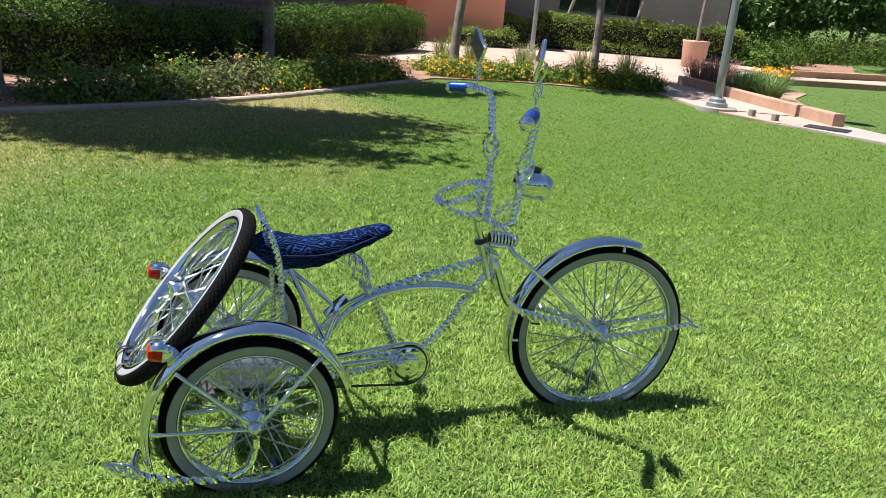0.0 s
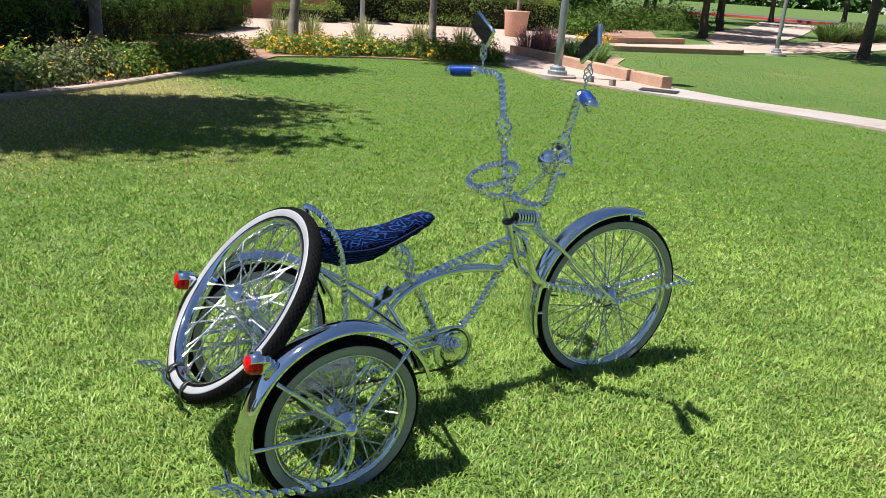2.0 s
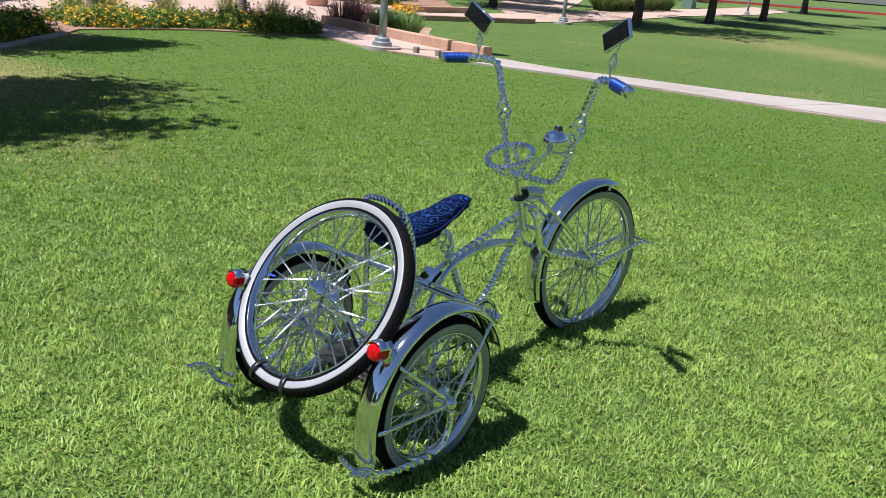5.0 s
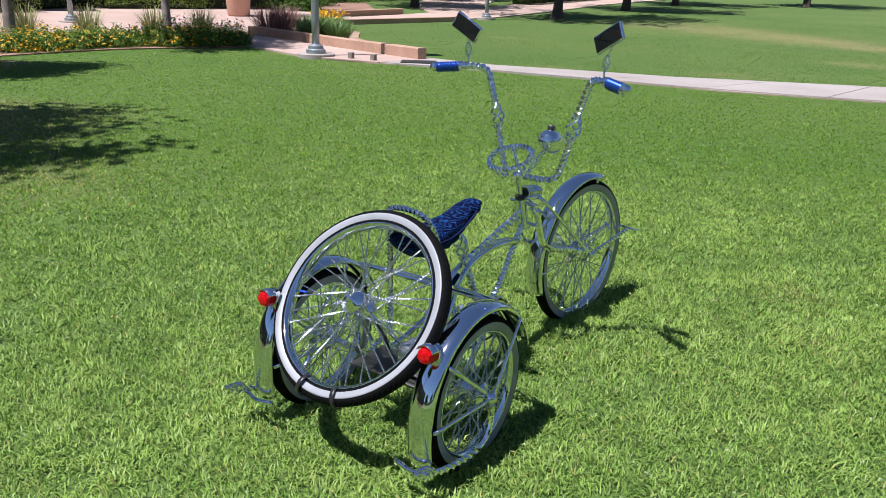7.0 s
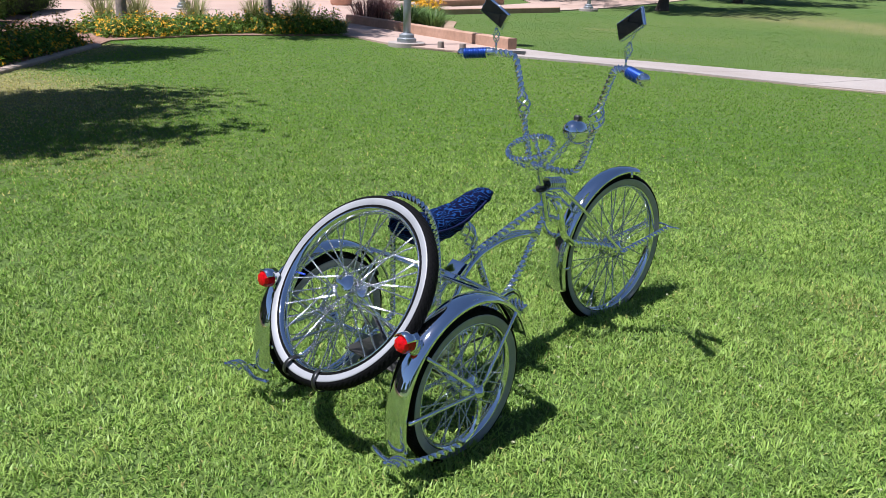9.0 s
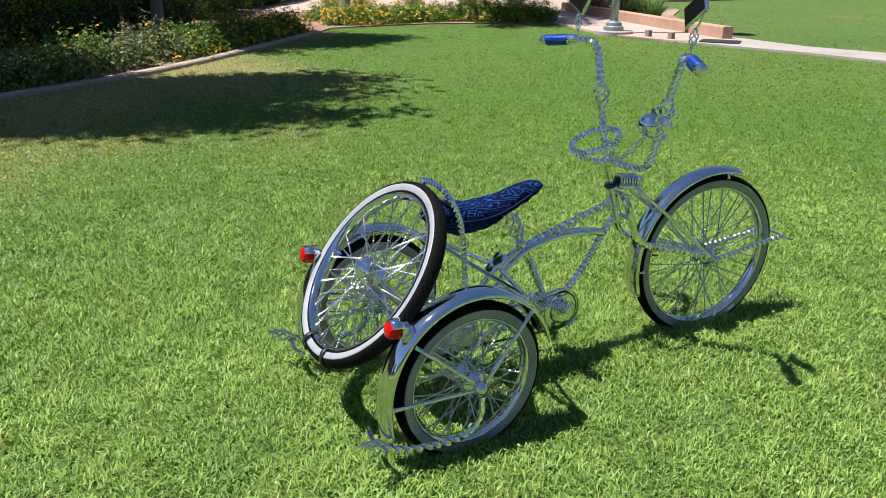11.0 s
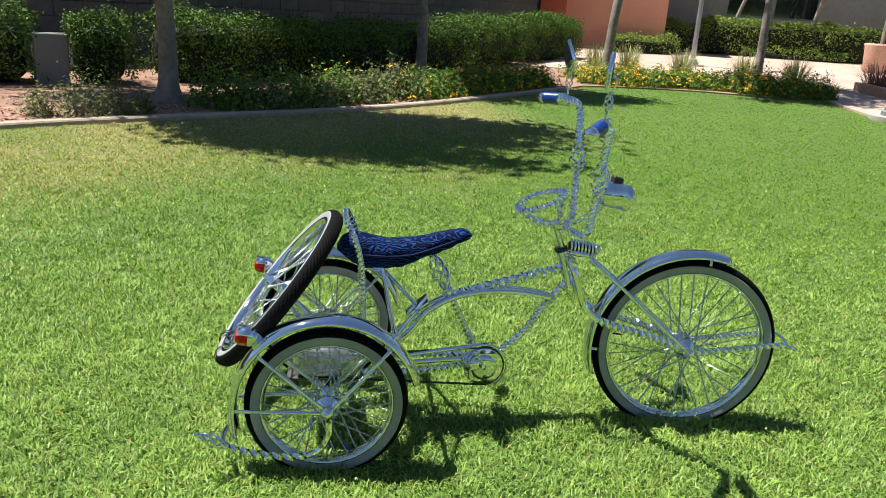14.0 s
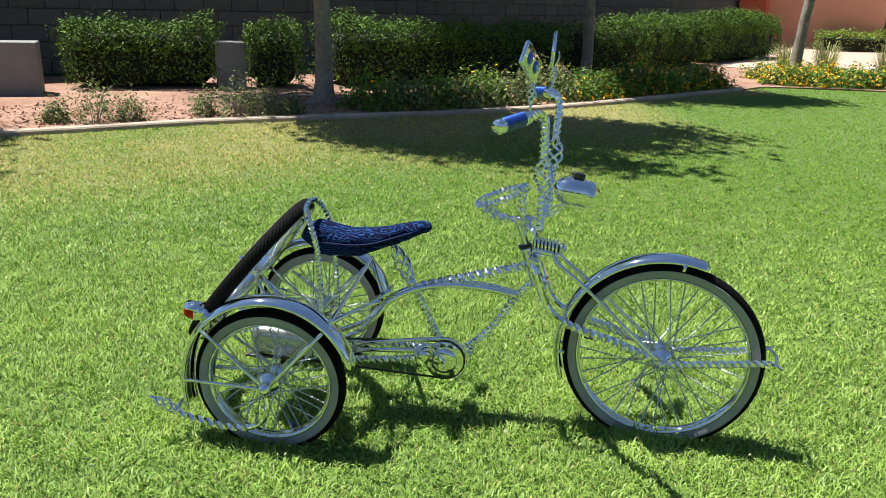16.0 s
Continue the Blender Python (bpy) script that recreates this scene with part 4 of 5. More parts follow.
    part("steering_ring", bm, CHROME_TWIST, trike, "small twisted chromed steering ring", smooth=False)
    foot = Vector((-0.036, -0.004, 0.548))
    for deg in (150, 210):
        p = on_ring(deg)
        bm = bmesh.new()
        twisted(bm, [p, p.lerp(foot, 0.35) + Vector((-0.004, 0, -0.016)), p.lerp(foot, 0.75) + Vector((0, 0, -0.008)), foot], 0.0062, 10, at=S)
        part("ring_arm", bm, CHROME_TWIST, trike, smooth=False)
    for deg in (35, -35):
        p = on_ring(deg)
        bm = bmesh.new()
        twisted(bm, [p, p.lerp(foot, 0.5) + Vector((0.004, 0, 0)), foot + Vector((0.012, 0.006 * (1 if deg > 0 else -1), 0))], 0.0058, 9, at=S)
        part("ring_arm", bm, CHROME_TWIST, trike, smooth=False)
    # bullet lamp
    m = S @ pose(0.106, -0.016, 0.638, 0, 0, 20) @ pose(0, 0, 0, 0, 14, 0) @ Matrix.Diagonal((1.12, 1.25, 1.25, 1))
    bm = bmesh.new()
    lathe(bm, [(-0.052, 0.0), (-0.05, 0.011), (-0.043, 0.02), (-0.03, 0.027), (-0.01, 0.0305), (0.012, 0.03), (0.026, 0.028), (0.028, 0.0295), (0.034, 0.0295), (0.036, 0.026), (0.048, 0.02), (0.056, 0.011), (0.059, 0.0)], 30, m)
    part("headlamp", bm, CHROME, trike, "chromed bullet headlamp")
    bm = bmesh.new()
    block(bm, (0.028, 0.016, 0.014), m @ pose(-0.006, 0, 0.034), 0.004)
    part("lamp_switch", bm, BLACK, trike, "black switch on the lamp")
    bm = bmesh.new()
    cage(bm, (0.012, -0.004, 0.552), (0.1, -0.008, 0.618), 0.006, 0.0022, 1.2, 3, at=S)
    part("lamp_bracket", bm, CHROME, trike)


handlebar()


def drive():
    bb = (0.418, 0, 0.16)
    bm = bmesh.new()
    lathe(bm, [(-0.046, 0), (-0.046, 0.02), (-0.04, 0.022), (0.04, 0.022), (0.046, 0.02), (0.046, 0)], 20, pose(*bb, 0, 0, 90))
    part("bottom_bracket", bm, CHROME, trike)
    bm = bmesh.new()
    lathe(bm, [(-0.004, 0.012), (-0.004, 0.052), (-0.002, 0.0545), (0.002, 0.0545), (0.004, 0.052), (0.004, 0.012)], 36, pose(bb[0], -0.055, bb[2], 0, 0, 90))
    lathe(bm, [(-0.006, 0), (-0.01, 0.026), (-0.004, 0.034), (-0.002, 0.036), (0.0, 0.0)], 30, pose(bb[0], -0.061, bb[2], 0, 0, 90))
    part("chainring", bm, CHROME, trike, "chromed chainring disc")
    bm = bmesh.new()
    ring = [(0.0035, -0.006), (0.0035, 0.006), (-0.0005, 0.006), (-0.0005, -0.006)]
    ring_sweep(bm, ring, 0.062, radians(-60), radians(100), 30, closed=False, at=pose(bb[0], -0.055, bb[2]))
    tube(bm, [(0.408, -0.055, 0.2225), (0.3, -0.055, 0.208), (0.18, -0.056, 0.19)], 0.0062, 8)
    tube(bm, [(0.37, -0.068, 0.19), (0.28, -0.064, 0.182), (0.18, -0.062, 0.172)], 0.0072, 8)
    part("chain_guard", bm, CHROME, trike, "slim chromed chain guard")
    # chain: two runs and the bends round both sprockets
    bm = bmesh.new()
    pts = []
    for a in np.linspace(-90, 90, 9):
        pts.append((bb[0] + 0.055 * math.cos(radians(a)), -0.055, bb[2] + 0.055 * math.sin(radians(a))))
    pts += [(0.2, -0.055, 0.203)]
    for a in np.linspace(95, 265, 7):
        pts.append((0.032 * math.cos(radians(a)), -0.055, HUB_Z + 0.032 * math.sin(radians(a))))
    pts += [(0.2, -0.055, 0.117), pts[0]]
    tube(bm, pts, 0.0034, 6, step=0.01)
    part("chain", bm, CHAIN, trike, "dark oily chain")
    bm = bmesh.new()
    lathe(bm, [(-0.003, 0), (-0.003, 0.031), (0.003, 0.031), (0.003, 0)], 20, pose(0, -0.055, HUB_Z, 0, 0, 90))
    part("sprocket", bm, CHROME_DULL, trike)
    for s in (-1, 1):
        bm = bmesh.new()
        end = (bb[0] - 0.05 * -s, 0.088 * s, bb[2] - 0.05 * s)
        twisted(bm, [(bb[0], 0.07 * s, bb[2]), ((bb[0] + end[0]) / 2, 0.08 * s, (bb[2] + end[2]) / 2), end], 0.0065, 14)
        crank = part("crank", bm, CHROME_TWIST, trike, "short twisted crank arm", smooth=False)
        bm = bmesh.new()
        far = (end[0] + 0.004, end[1] + 0.06 * s, end[2])
        tube(bm, [end, ((end[0] + far[0]) / 2, (end[1] + far[1]) / 2, end[2]), far], 0.0045, 8)
        part("pedal_spindle", bm, CHROME, crank)
        bm = bmesh.new()
        cage(bm, end, far, 0.017, 0.0036, 0.9, 6)
        tagged(part("pedal", bm, CHROME, crank, "chromed twisted cage pedal"), kind="stuff")
        bm = bmesh.new()
        lathe(bm, [(-0.004, 0), (-0.004, 0.012), (0.0, 0.015), (0.004, 0.012), (0.007, 0)], 14, pose(*far, 0, 0, 90))
        part("pedal_cap", bm, CHROME, crank)


drive()


def seat():
    """Banana seat lofted along its length, hump at the tail and a narrow nose."""
    xs = [0.018, 0.03, 0.06, 0.1, 0.15, 0.2, 0.25, 0.3, 0.34, 0.36, 0.368]
    tops = [0.478, 0.502, 0.515, 0.507, 0.497, 0.5, 0.508, 0.521, 0.53, 0.527, 0.518]
    bots = [0.472, 0.46, 0.438, 0.424, 0.424, 0.436, 0.456, 0.478, 0.495, 0.503, 0.512]
    half = [0.016, 0.04, 0.053, 0.056, 0.054, 0.049, 0.042, 0.035, 0.03, 0.021, 0.008]
    bm = bmesh.new()
    n, rings = 24, []
    dense = np.linspace(0, len(xs) - 1, 46)
    def pick(L, u):
        return float(np.interp(u, range(len(L)), L))
    for u in dense:
        x, t, b, h = (pick(L, u) for L in (xs, tops, bots, half))
        ring = []
        for j in range(n):
            a = 2 * math.pi * j / n
            c, s = math.cos(a), math.sin(a)
            y = h * math.copysign(abs(c) ** 0.75, c)
            zc, hz = (t + b) / 2, (t - b) / 2
            z = zc + hz * math.copysign(abs(s) ** 0.8, s)
            tuck = 0.0022 * math.sin(60 * x + 3 * a) + 0.0015 * math.sin(140 * x - 5 * a)
            ring.append(bm.verts.new((x, y + (tuck if abs(c) > 0.3 else 0), z + (tuck * 0.6 if s < 0.2 else 0))))
        rings.append(ring)
    for A, B in zip(rings, rings[1:]):
        for j in range(n):
            bm.faces.new((A[j], A[(j + 1) % n], B[(j + 1) % n], B[j]))
    bm.faces.new(rings[0])
    bm.faces.new(rings[-1][::-1])
    s = part("seat", bm, VELVET, trike, "banana seat in blue crushed velvet")
    bm = bmesh.new()
    tube(bm, [(0.03, 0.041, 0.478), (0.1, 0.057, 0.47), (0.2, 0.05, 0.47), (0.3, 0.0385, 0.5), (0.362, 0.012, 0.516)], 0.003, 6)
    tube(bm, [(0.03, -0.041, 0.478), (0.1, -0.057, 0.47), (0.2, -0.05, 0.47), (0.3, -0.0385, 0.5), (0.362, -0.012, 0.516)], 0.003, 6)
    part("piping", bm, BLUE_PIPE, s, "stitched navy piping")
    # sissy bar behind the seat
    bm = bmesh.new()
    legs = [(0.09, -0.085, 0.2), (0.086, -0.083, 0.33), (0.08, -0.08, 0.44), (0.066, -0.076, 0.505), (0.045, -0.055, 0.553), (0.04, 0.0, 0.566),
            (0.045, 0.055, 0.553), (0.066, 0.076, 0.505), (0.08, 0.08, 0.44), (0.086, 0.083, 0.33), (0.09, 0.085, 0.2)]
    twisted(bm, legs, 0.0062, 19)
    part("sissy_bar", bm, CHROME_TWIST, trike, "tall twisted backrest hoop behind the seat", smooth=False)
    for y in (-1, 1):
        bm = bmesh.new()
        twisted(bm, [(0.09, 0.085 * y, 0.205), (0.05, 0.085 * y, 0.18), (0.0, 0.084 * y, HUB_Z)], 0.0062, 12)
        part("hoop_foot", bm, CHROME_TWIST, trike, smooth=False)
    # bracket that carries the spare wheel
    bm = bmesh.new()
    tube(bm, [(-0.11, 0, 0.35), (-0.05, 0, 0.27), (0.0, 0, 0.17)], 0.008, 10)
    tube(bm, [(-0.0, -0.07, 0.2), (-0.09, -0.03, 0.31), (-0.115, 0, 0.353)], 0.005, 8)
    tube(bm, [(-0.0, 0.07, 0.2), (-0.09, 0.03, 0.31), (-0.115, 0, 0.353)], 0.005, 8)
    part("spare_bracket", bm, CHROME, trike)
    for a in (-104, -78):
        bm = bmesh.new()
        c = Matrix.Translation((-0.1276, 0.005, 0.363)) @ pose(0, 0, 0, 0, 38, 0) @ pose(0, 0, 0, 0, 0, 90) @ pose(0, 0, 0, 0, -a, 0) @ Matrix.Translation((0.225, 0, 0))
        ring_sweep(bm, [(0.0, -0.006), (0.0018, -0.006), (0.0018, 0.006), (0.0, 0.006)], 0.0245, n=20, at=c @ pose(0, 0, 0, 90, 0, 0))
        part("strap", bm, BLACK, trike, "black strap round the spare tyre")


seat()


def rear_end():
    bm = bmesh.new()
    block(bm, (0.13, 0.22, 0.006), pose(-0.035, -0.05, 0.178), 0.002)
    part("rear_platform", bm, DULL_PLATE, trike, "dull flat plate between the rear wheels")
    bm = bmesh.new()
    block(bm, (0.17, 0.11, 0.085), pose(0.0, -0.12, 0.222, 0, 4, 0), 0.03, 5)
    part("storage_box", bm, GREY_BOX, trike, "rounded worn metal box on the plate")
    for s in (-1, 1):
        # red lamp on the mudguard: faceted lens in a flared cup under a long hood
        m = pose(-0.176, 0.25 * s, 0.333, 0, -174, 0)
        bm = bmesh.new()
        lathe(bm, [(-0.026, 0), (-0.022, 0.011), (-0.01, 0.019), (0.002, 0.0225), (0.007, 0.0235), (0.007, 0.0215), (0.004, 0.0)], 24, m)
        block(bm, (0.012, 0.012, 0.03), pose(-0.168, 0.25 * s, 0.313), 0.003)
        lamp = part("tail_lamp", bm, CHROME, trike, "chromed tail lamp on the mudguard")
        bm = bmesh.new()
        lathe(bm, [(0.003, 0.0), (0.004, 0.0222), (0.026, 0.0208), (0.034, 0.0165), (0.0365, 0.009), (0.0375, 0.0)], 8, m @ pose(0, 0, 0, 22, 0, 0))
        part("lens", bm, RED_LENS, lamp, "faceted red plastic lens", smooth=False)
        bm = bmesh.new()
        ring_sweep(bm, [(0.0, -0.032), (0.0022, -0.032), (0.0026, 0.006), (0.0, 0.006)], 0.0228, radians(205), radians(335), 16, closed=False, at=m @ pose(0, 0, 0, 0, 0, 90))
        part("visor", bm, CHROME, lamp, "chromed hood over the lens")
        y = 0.3 * s
        bm = bmesh.new()
        tube(bm, [(0.004, y, 0.14), (0.004, y, 0.1), (-0.014, y, 0.066), (-0.045, y, 0.05)], 0.0078, 10)
        twisted(bm, [(-0.045, y, 0.05), (-0.09, y, 0.046), (-0.15, y, 0.055), (-0.2, y, 0.066), (-0.235, y, 0.08)], 0.0066, 10)
        part("bumper_bar", bm, CHROME_TWIST, trike, "twisted bar curling under the rear hub", smooth=False)
        bm = bmesh.new()
        cage(bm, (-0.228, y, 0.076), (-0.29, y, 0.108), 0.011, 0.0032, 0.7)
        tube(bm, [(-0.288, y, 0.107), (-0.3, y, 0.112)], 0.006, 8)
        tube(bm, [(-0.235, y, 0.075), (-0.245, 0.25 * s, 0.07), (-0.238, 0.2 * s, 0.075)], 0.0065, 8)
        part("bumper_tip", bm, CHROME, trike, "flared cage tip of the bar")
        bm = bmesh.new()
        lathe(bm, [(-0.01, 0), (-0.01, 0.014), (0.006, 0.017), (0.016, 0.014), (0.022, 0.006), (0.024, 0)], 18, pose(0, 0.292 * s, HUB_Z, 0, 0, 90 * s))
        part("hub_cap", bm, CHROME, trike, "domed chromed hub cap")


rear_end()


# ---- foliage ----
def hedge_block(a, b, depth, height, label, seed, density=1650, leaf=0.0195, mat=None):
    """A clipped hedge along a-b, its thickness to the left of that line: near-black core painted as inner shade and a
    coat of leaves.
    """
    rng = np.random.default_rng(seed)
    a, b = np.array(a, float), np.array(b, float)
    L = np.linalg.norm(b - a)
    t = (b - a) / L
    q = np.array([-t[1], t[0]])
    z0 = float(rise(*((a + b) / 2)))
    root = empty("hedge", pose(a[0], a[1], z0, 0, 0, math.degrees(math.atan2(t[1], t[0]))), label, "hedge", "clipped hedges", "")
    # solid filler whose colour supplies the shade seen through the thin front leaves
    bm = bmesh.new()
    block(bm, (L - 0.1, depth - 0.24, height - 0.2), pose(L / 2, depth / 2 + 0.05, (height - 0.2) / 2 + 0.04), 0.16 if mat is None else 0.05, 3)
    part("woody_core", bm, HEDGE_SHADE, root, "near-black filler painted as the shade inside the hedge", smooth=False)
    R = 0.42 * height
    areas = [("c", L * R * 2.1), ("f", L * height * 0.72), ("b", L * height * 0.25), ("t", L * depth * 1.15), ("l", depth * height * 0.6), ("r", depth * height * 0.6)]
    V, F, o = [], [], 0
    for k, ar in areas:
        n = int(ar * density)
        u, v = rng.random(n), rng.random(n)
        wob = 0.045
        if k == "c":
            th = v * math.pi / 2
            N = np.stack([0 * th, -np.cos(th), np.sin(th)], 1)
            P = np.stack([u * L, R - R * np.cos(th), height - R + R * np.sin(th)], 1)
        elif k == "t":
            P = np.stack([u * L, v * depth, np.full(n, height)], 1)
            N = np.tile([0, 0, 1.0], (n, 1))
        elif k in "fb":
            P = np.stack([u * L, np.full(n, 0.0 if k == "f" else depth), 0.08 + v * (height - 0.08)], 1)
            N = np.tile([0, -1.0 if k == "f" else 1.0, 0], (n, 1))
        else:
            P = np.stack([np.full(n, 0.0 if k == "l" else L), u * depth, 0.08 + v * (height - 0.08)], 1)
            N = np.tile([-1.0 if k == "l" else 1.0, 0, 0], (n, 1))
        lump = 0.06 * np.sin(6 * P[:, 0] + seed) * np.sin(7 * P[:, 2] + 2 * P[:, 1] + 1) + 0.045 * np.sin(2.6 * P[:, 0] + 2 * seed) + 0.03 * np.sin(17 * P[:, 0] + 11 * P[:, 2] + 9 * P[:, 1]) + rng.normal(0, wob, n)
        P = P + N * (lump - 0.03)[:, None]
        if k == "f":
            P[:, 1] += 0.12 * np.clip(0.3 - P[:, 2], 0, 1) + R - np.sqrt(R * R - np.clip(P[:, 2] - height + R, 0, R) ** 2)
        if k == "t":
            P[:, 2] -= R - np.sqrt(R * R - np.clip(R - np.clip(np.minimum(P[:, 1], depth - P[:, 1]), 0, R), 0, R) ** 2)
        v4, f4 = leaf_quads(P, leaf, rng, N, 1.0, 0.15)
        V.append(v4)
        F.append(f4 + o)
        o += len(v4)
    raw("leaves", np.concatenate(V), np.concatenate(F), mat or HEDGE, root)
    return root


def shrub(p, size, label, seed, flowers=0, mat=None, flower_mat=None, leaf=0.022, n=1500, name="shrub", category="shrub", group="flowering shrubs"):
    """A loose mound of stems and small leaves, with or without flower heads."""
    rng = np.random.default_rng(seed)
    sx, sy, sz = size
    root = empty(name, pose(p[0], p[1], float(rise(*p)) + 0.02), label, category, group)
    bm = bmesh.new()
    for k in range(9):
        a = rng.uniform(0, 6.28)
        r = rng.uniform(0.3, 0.75)
        top = Vector((sx * r * math.cos(a), sy * r * math.sin(a), sz * rng.uniform(0.5, 0.85)))
        tube(bm, [(0.02 * math.cos(a), 0.02 * math.sin(a), -0.02), top * 0.5 + Vector((0, 0, 0.05 * sz)), top], 0.005, 4, step=0.08, taper=0.4)
    tagged(part("stalk", bm, BARK, root), kind="stuff")
    d = rng.normal(size=(n, 3))
    d[:, 2] = np.abs(d[:, 2]) * 0.9
    d /= np.linalg.norm(d, axis=1)[:, None]
    lobes = 1 + 0.22 * np.sin(4 * np.arctan2(d[:, 1], d[:, 0]) + seed) + 0.16 * np.sin(9 * d[:, 0] + 5 * d[:, 2] + seed)
    rad = lobes * rng.uniform(0.55, 1.06, n)
    P = d * rad[:, None] * np.array([sx, sy, sz])
    P[:, 2] = np.maximum(P[:, 2], 0.01)
    V, F = leaf_quads(P, leaf, rng, d * 0.6 + [0, 0, 0.4], 1.0, 0.2)
    raw("leaves", V, F, mat or SHRUB, root)
    if flowers:
        k = rng.integers(0, n, flowers)
        out = d[k] * (lobes[k] * 1.04)[:, None] * np.array([sx, sy, sz])
        out[:, 2] = np.maximum(out[:, 2], 0.04)
        V, F, o = [], [], 0
        for _ in range(4):
            v4, f4 = leaf_quads(out + rng.normal(0, 0.011, out.shape), 0.0165, rng, d[k] + [0, 0, 0.5], 0.7, 0.2)
            V.append(v4)
            F.append(f4 + o)
            o += len(v4)
        raw("bloom", np.concatenate(V), np.concatenate(F), flower_mat or ORANGE, root, "clusters of small bright flowers")
    return root


def tuft(p, height, spread, n, mat, label, seed, width=0.012, name="ornamental_grass", plume=None):
    """Arching strap leaves from one crown."""
    rng = np.random.default_rng(seed)
    root = empty(name, pose(p[0], p[1], float(rise(*p)) + 0.015), label, "grass plant", "ornamental grasses")
    az, out, h = rng.uniform(0, 6.28, n), spread * rng.uniform(0.15, 1, n), height * rng.uniform(0.6, 1.1, n)
    root_r = spread * 0.42 * np.sqrt(rng.random(n))
    V, F, m = [], [], 5
    side = np.stack([-np.sin(az), np.cos(az), 0 * az], 1)
    rows = []
    for k in range(m + 1):
        u = k / m
        r = root_r + out * u ** 1.4
        z = h * (1.35 * u - 0.35 * u ** 3 * (1 + out / spread * 0.8))
        w = width * (1 - u) ** 0.6 * 0.5 + 0.0006
        c = np.stack([np.cos(az) * r, np.sin(az) * r, np.maximum(z, 0)], 1)
        rows += [c - side * w, c + side * w]
    V = np.stack(rows, 1).reshape(-1, 3)
    o = (2 * (m + 1) * np.arange(n))[:, None]
    F = np.concatenate([np.concatenate([o + [2 * k, 2 * k + 1, 2 * k + 3], o + [2 * k, 2 * k + 3, 2 * k + 2]], 1) for k in range(m)], 1).reshape(-1, 3)
    raw("leaves", V, F, mat, root)
    if plume:
        k = rng.integers(0, n, 40)
        P = np.stack([np.cos(az[k]) * out[k] * 0.8, np.sin(az[k]) * out[k] * 0.8, h[k] * 0.98 + 0.03], 1)
        V, F = leaf_quads(np.repeat(P, 5, 0) + rng.normal(0, 0.025, (200, 3)), 0.028, rng, None, 1.0, 0.1)
        raw("bloom", V, F, plume, root, "bright flower heads")
    return root


def tree(p, height, trunk_r, crown, lean, label, seed, bark=None, leaf=0.07, n=5000, flare=1.6, crown_z=None, limbs=7, leaf_mat=None):
    """Tapered trunk with root flare, limbs and a crown of single leaves in clumps."""
    rng = np.random.default_rng(seed)
    root = empty("tree", pose(p[0], p[1], float(rise(*p)) - 0.03), label, "tree", "garden trees")
    top = Vector((lean[0], lean[1], height))
    bm = bmesh.new()
    pts = [np.array((lean[0] * u * u + 0.03 * math.sin(5 * u + seed), lean[1] * u * u + 0.03 * math.cos(4 * u + seed), height * u)) for u in np.linspace(0, 1, 9)]
    P, s = smooth_path(pts, 0.12)
    rings = []
    for k, (c, (a, b)) in enumerate(zip(P, frames_along(P))):
        u = s[k] / s[-1]
        r = trunk_r * (1 - 0.6 * u) * (1 + (flare - 1) * math.exp(-c[2] / (1.1 * trunk_r)))
        ring = []
        for j in range(14):
            w = 2 * math.pi * j / 14
            rr = r * (1 + 0.06 * math.sin(3 * w + seed) + 0.05 * math.sin(5 * w + 6 * c[2]) + (0.25 * math.exp(-c[2] / trunk_r) * math.sin(4 * w + seed)))
            ring.append(bm.verts.new(Vector(c + rr * (math.cos(w) * a + math.sin(w) * b))))
        rings.append(ring)
    for A, B in zip(rings, rings[1:]):
        for j in range(14):
            bm.faces.new((A[j], A[(j + 1) % 14], B[(j + 1) % 14], B[j]))
    bm.faces.new(rings[-1][::-1])
    part("trunk", bm, bark or BARK, root)
    cx, cy, cz = crown
    zc = crown_z or height
    tips = []
    for k in range(limbs):
        a = 2 * math.pi * k / limbs + rng.uniform(-0.4, 0.4)
        u = rng.uniform(0.6, 0.98)
        start = Vector((lean[0] * u * u, lean[1] * u * u, height * u))
        end = Vector((lean[0] + cx * 0.75 * math.cos(a), lean[1] + cy * 0.75 * math.sin(a), zc + cz * rng.uniform(-0.35, 0.6)))
        mid = start.lerp(end, 0.5) + Vector((0, 0, 0.15))
        bm = bmesh.new()
        tube(bm, [start, mid, end], trunk_r * 0.34, 6, step=0.25, taper=0.3)
        part("limb", bm, bark or BARK, root)
        tips += [end, mid]
    # leaves gathered in clumps
    clumps = rng.normal(size=(46, 3))
    clumps /= np.linalg.norm(clumps, axis=1)[:, None]
    clumps = clumps * rng.uniform(0.35, 1.08, (46, 1)) * np.array([cx, cy, cz]) + np.array([lean[0], lean[1], zc])
    k = rng.integers(0, 46, n)
    Q = clumps[k] + rng.normal(0, 1, (n, 3)) * np.array([cx, cy, cz]) * 0.15
    V, F = leaf_quads(Q, leaf, rng, None, 1.0, 0.15)
    raw("crown", V, F, leaf_mat or TREE_LEAF, root, "uneven leafy crown")
    return root


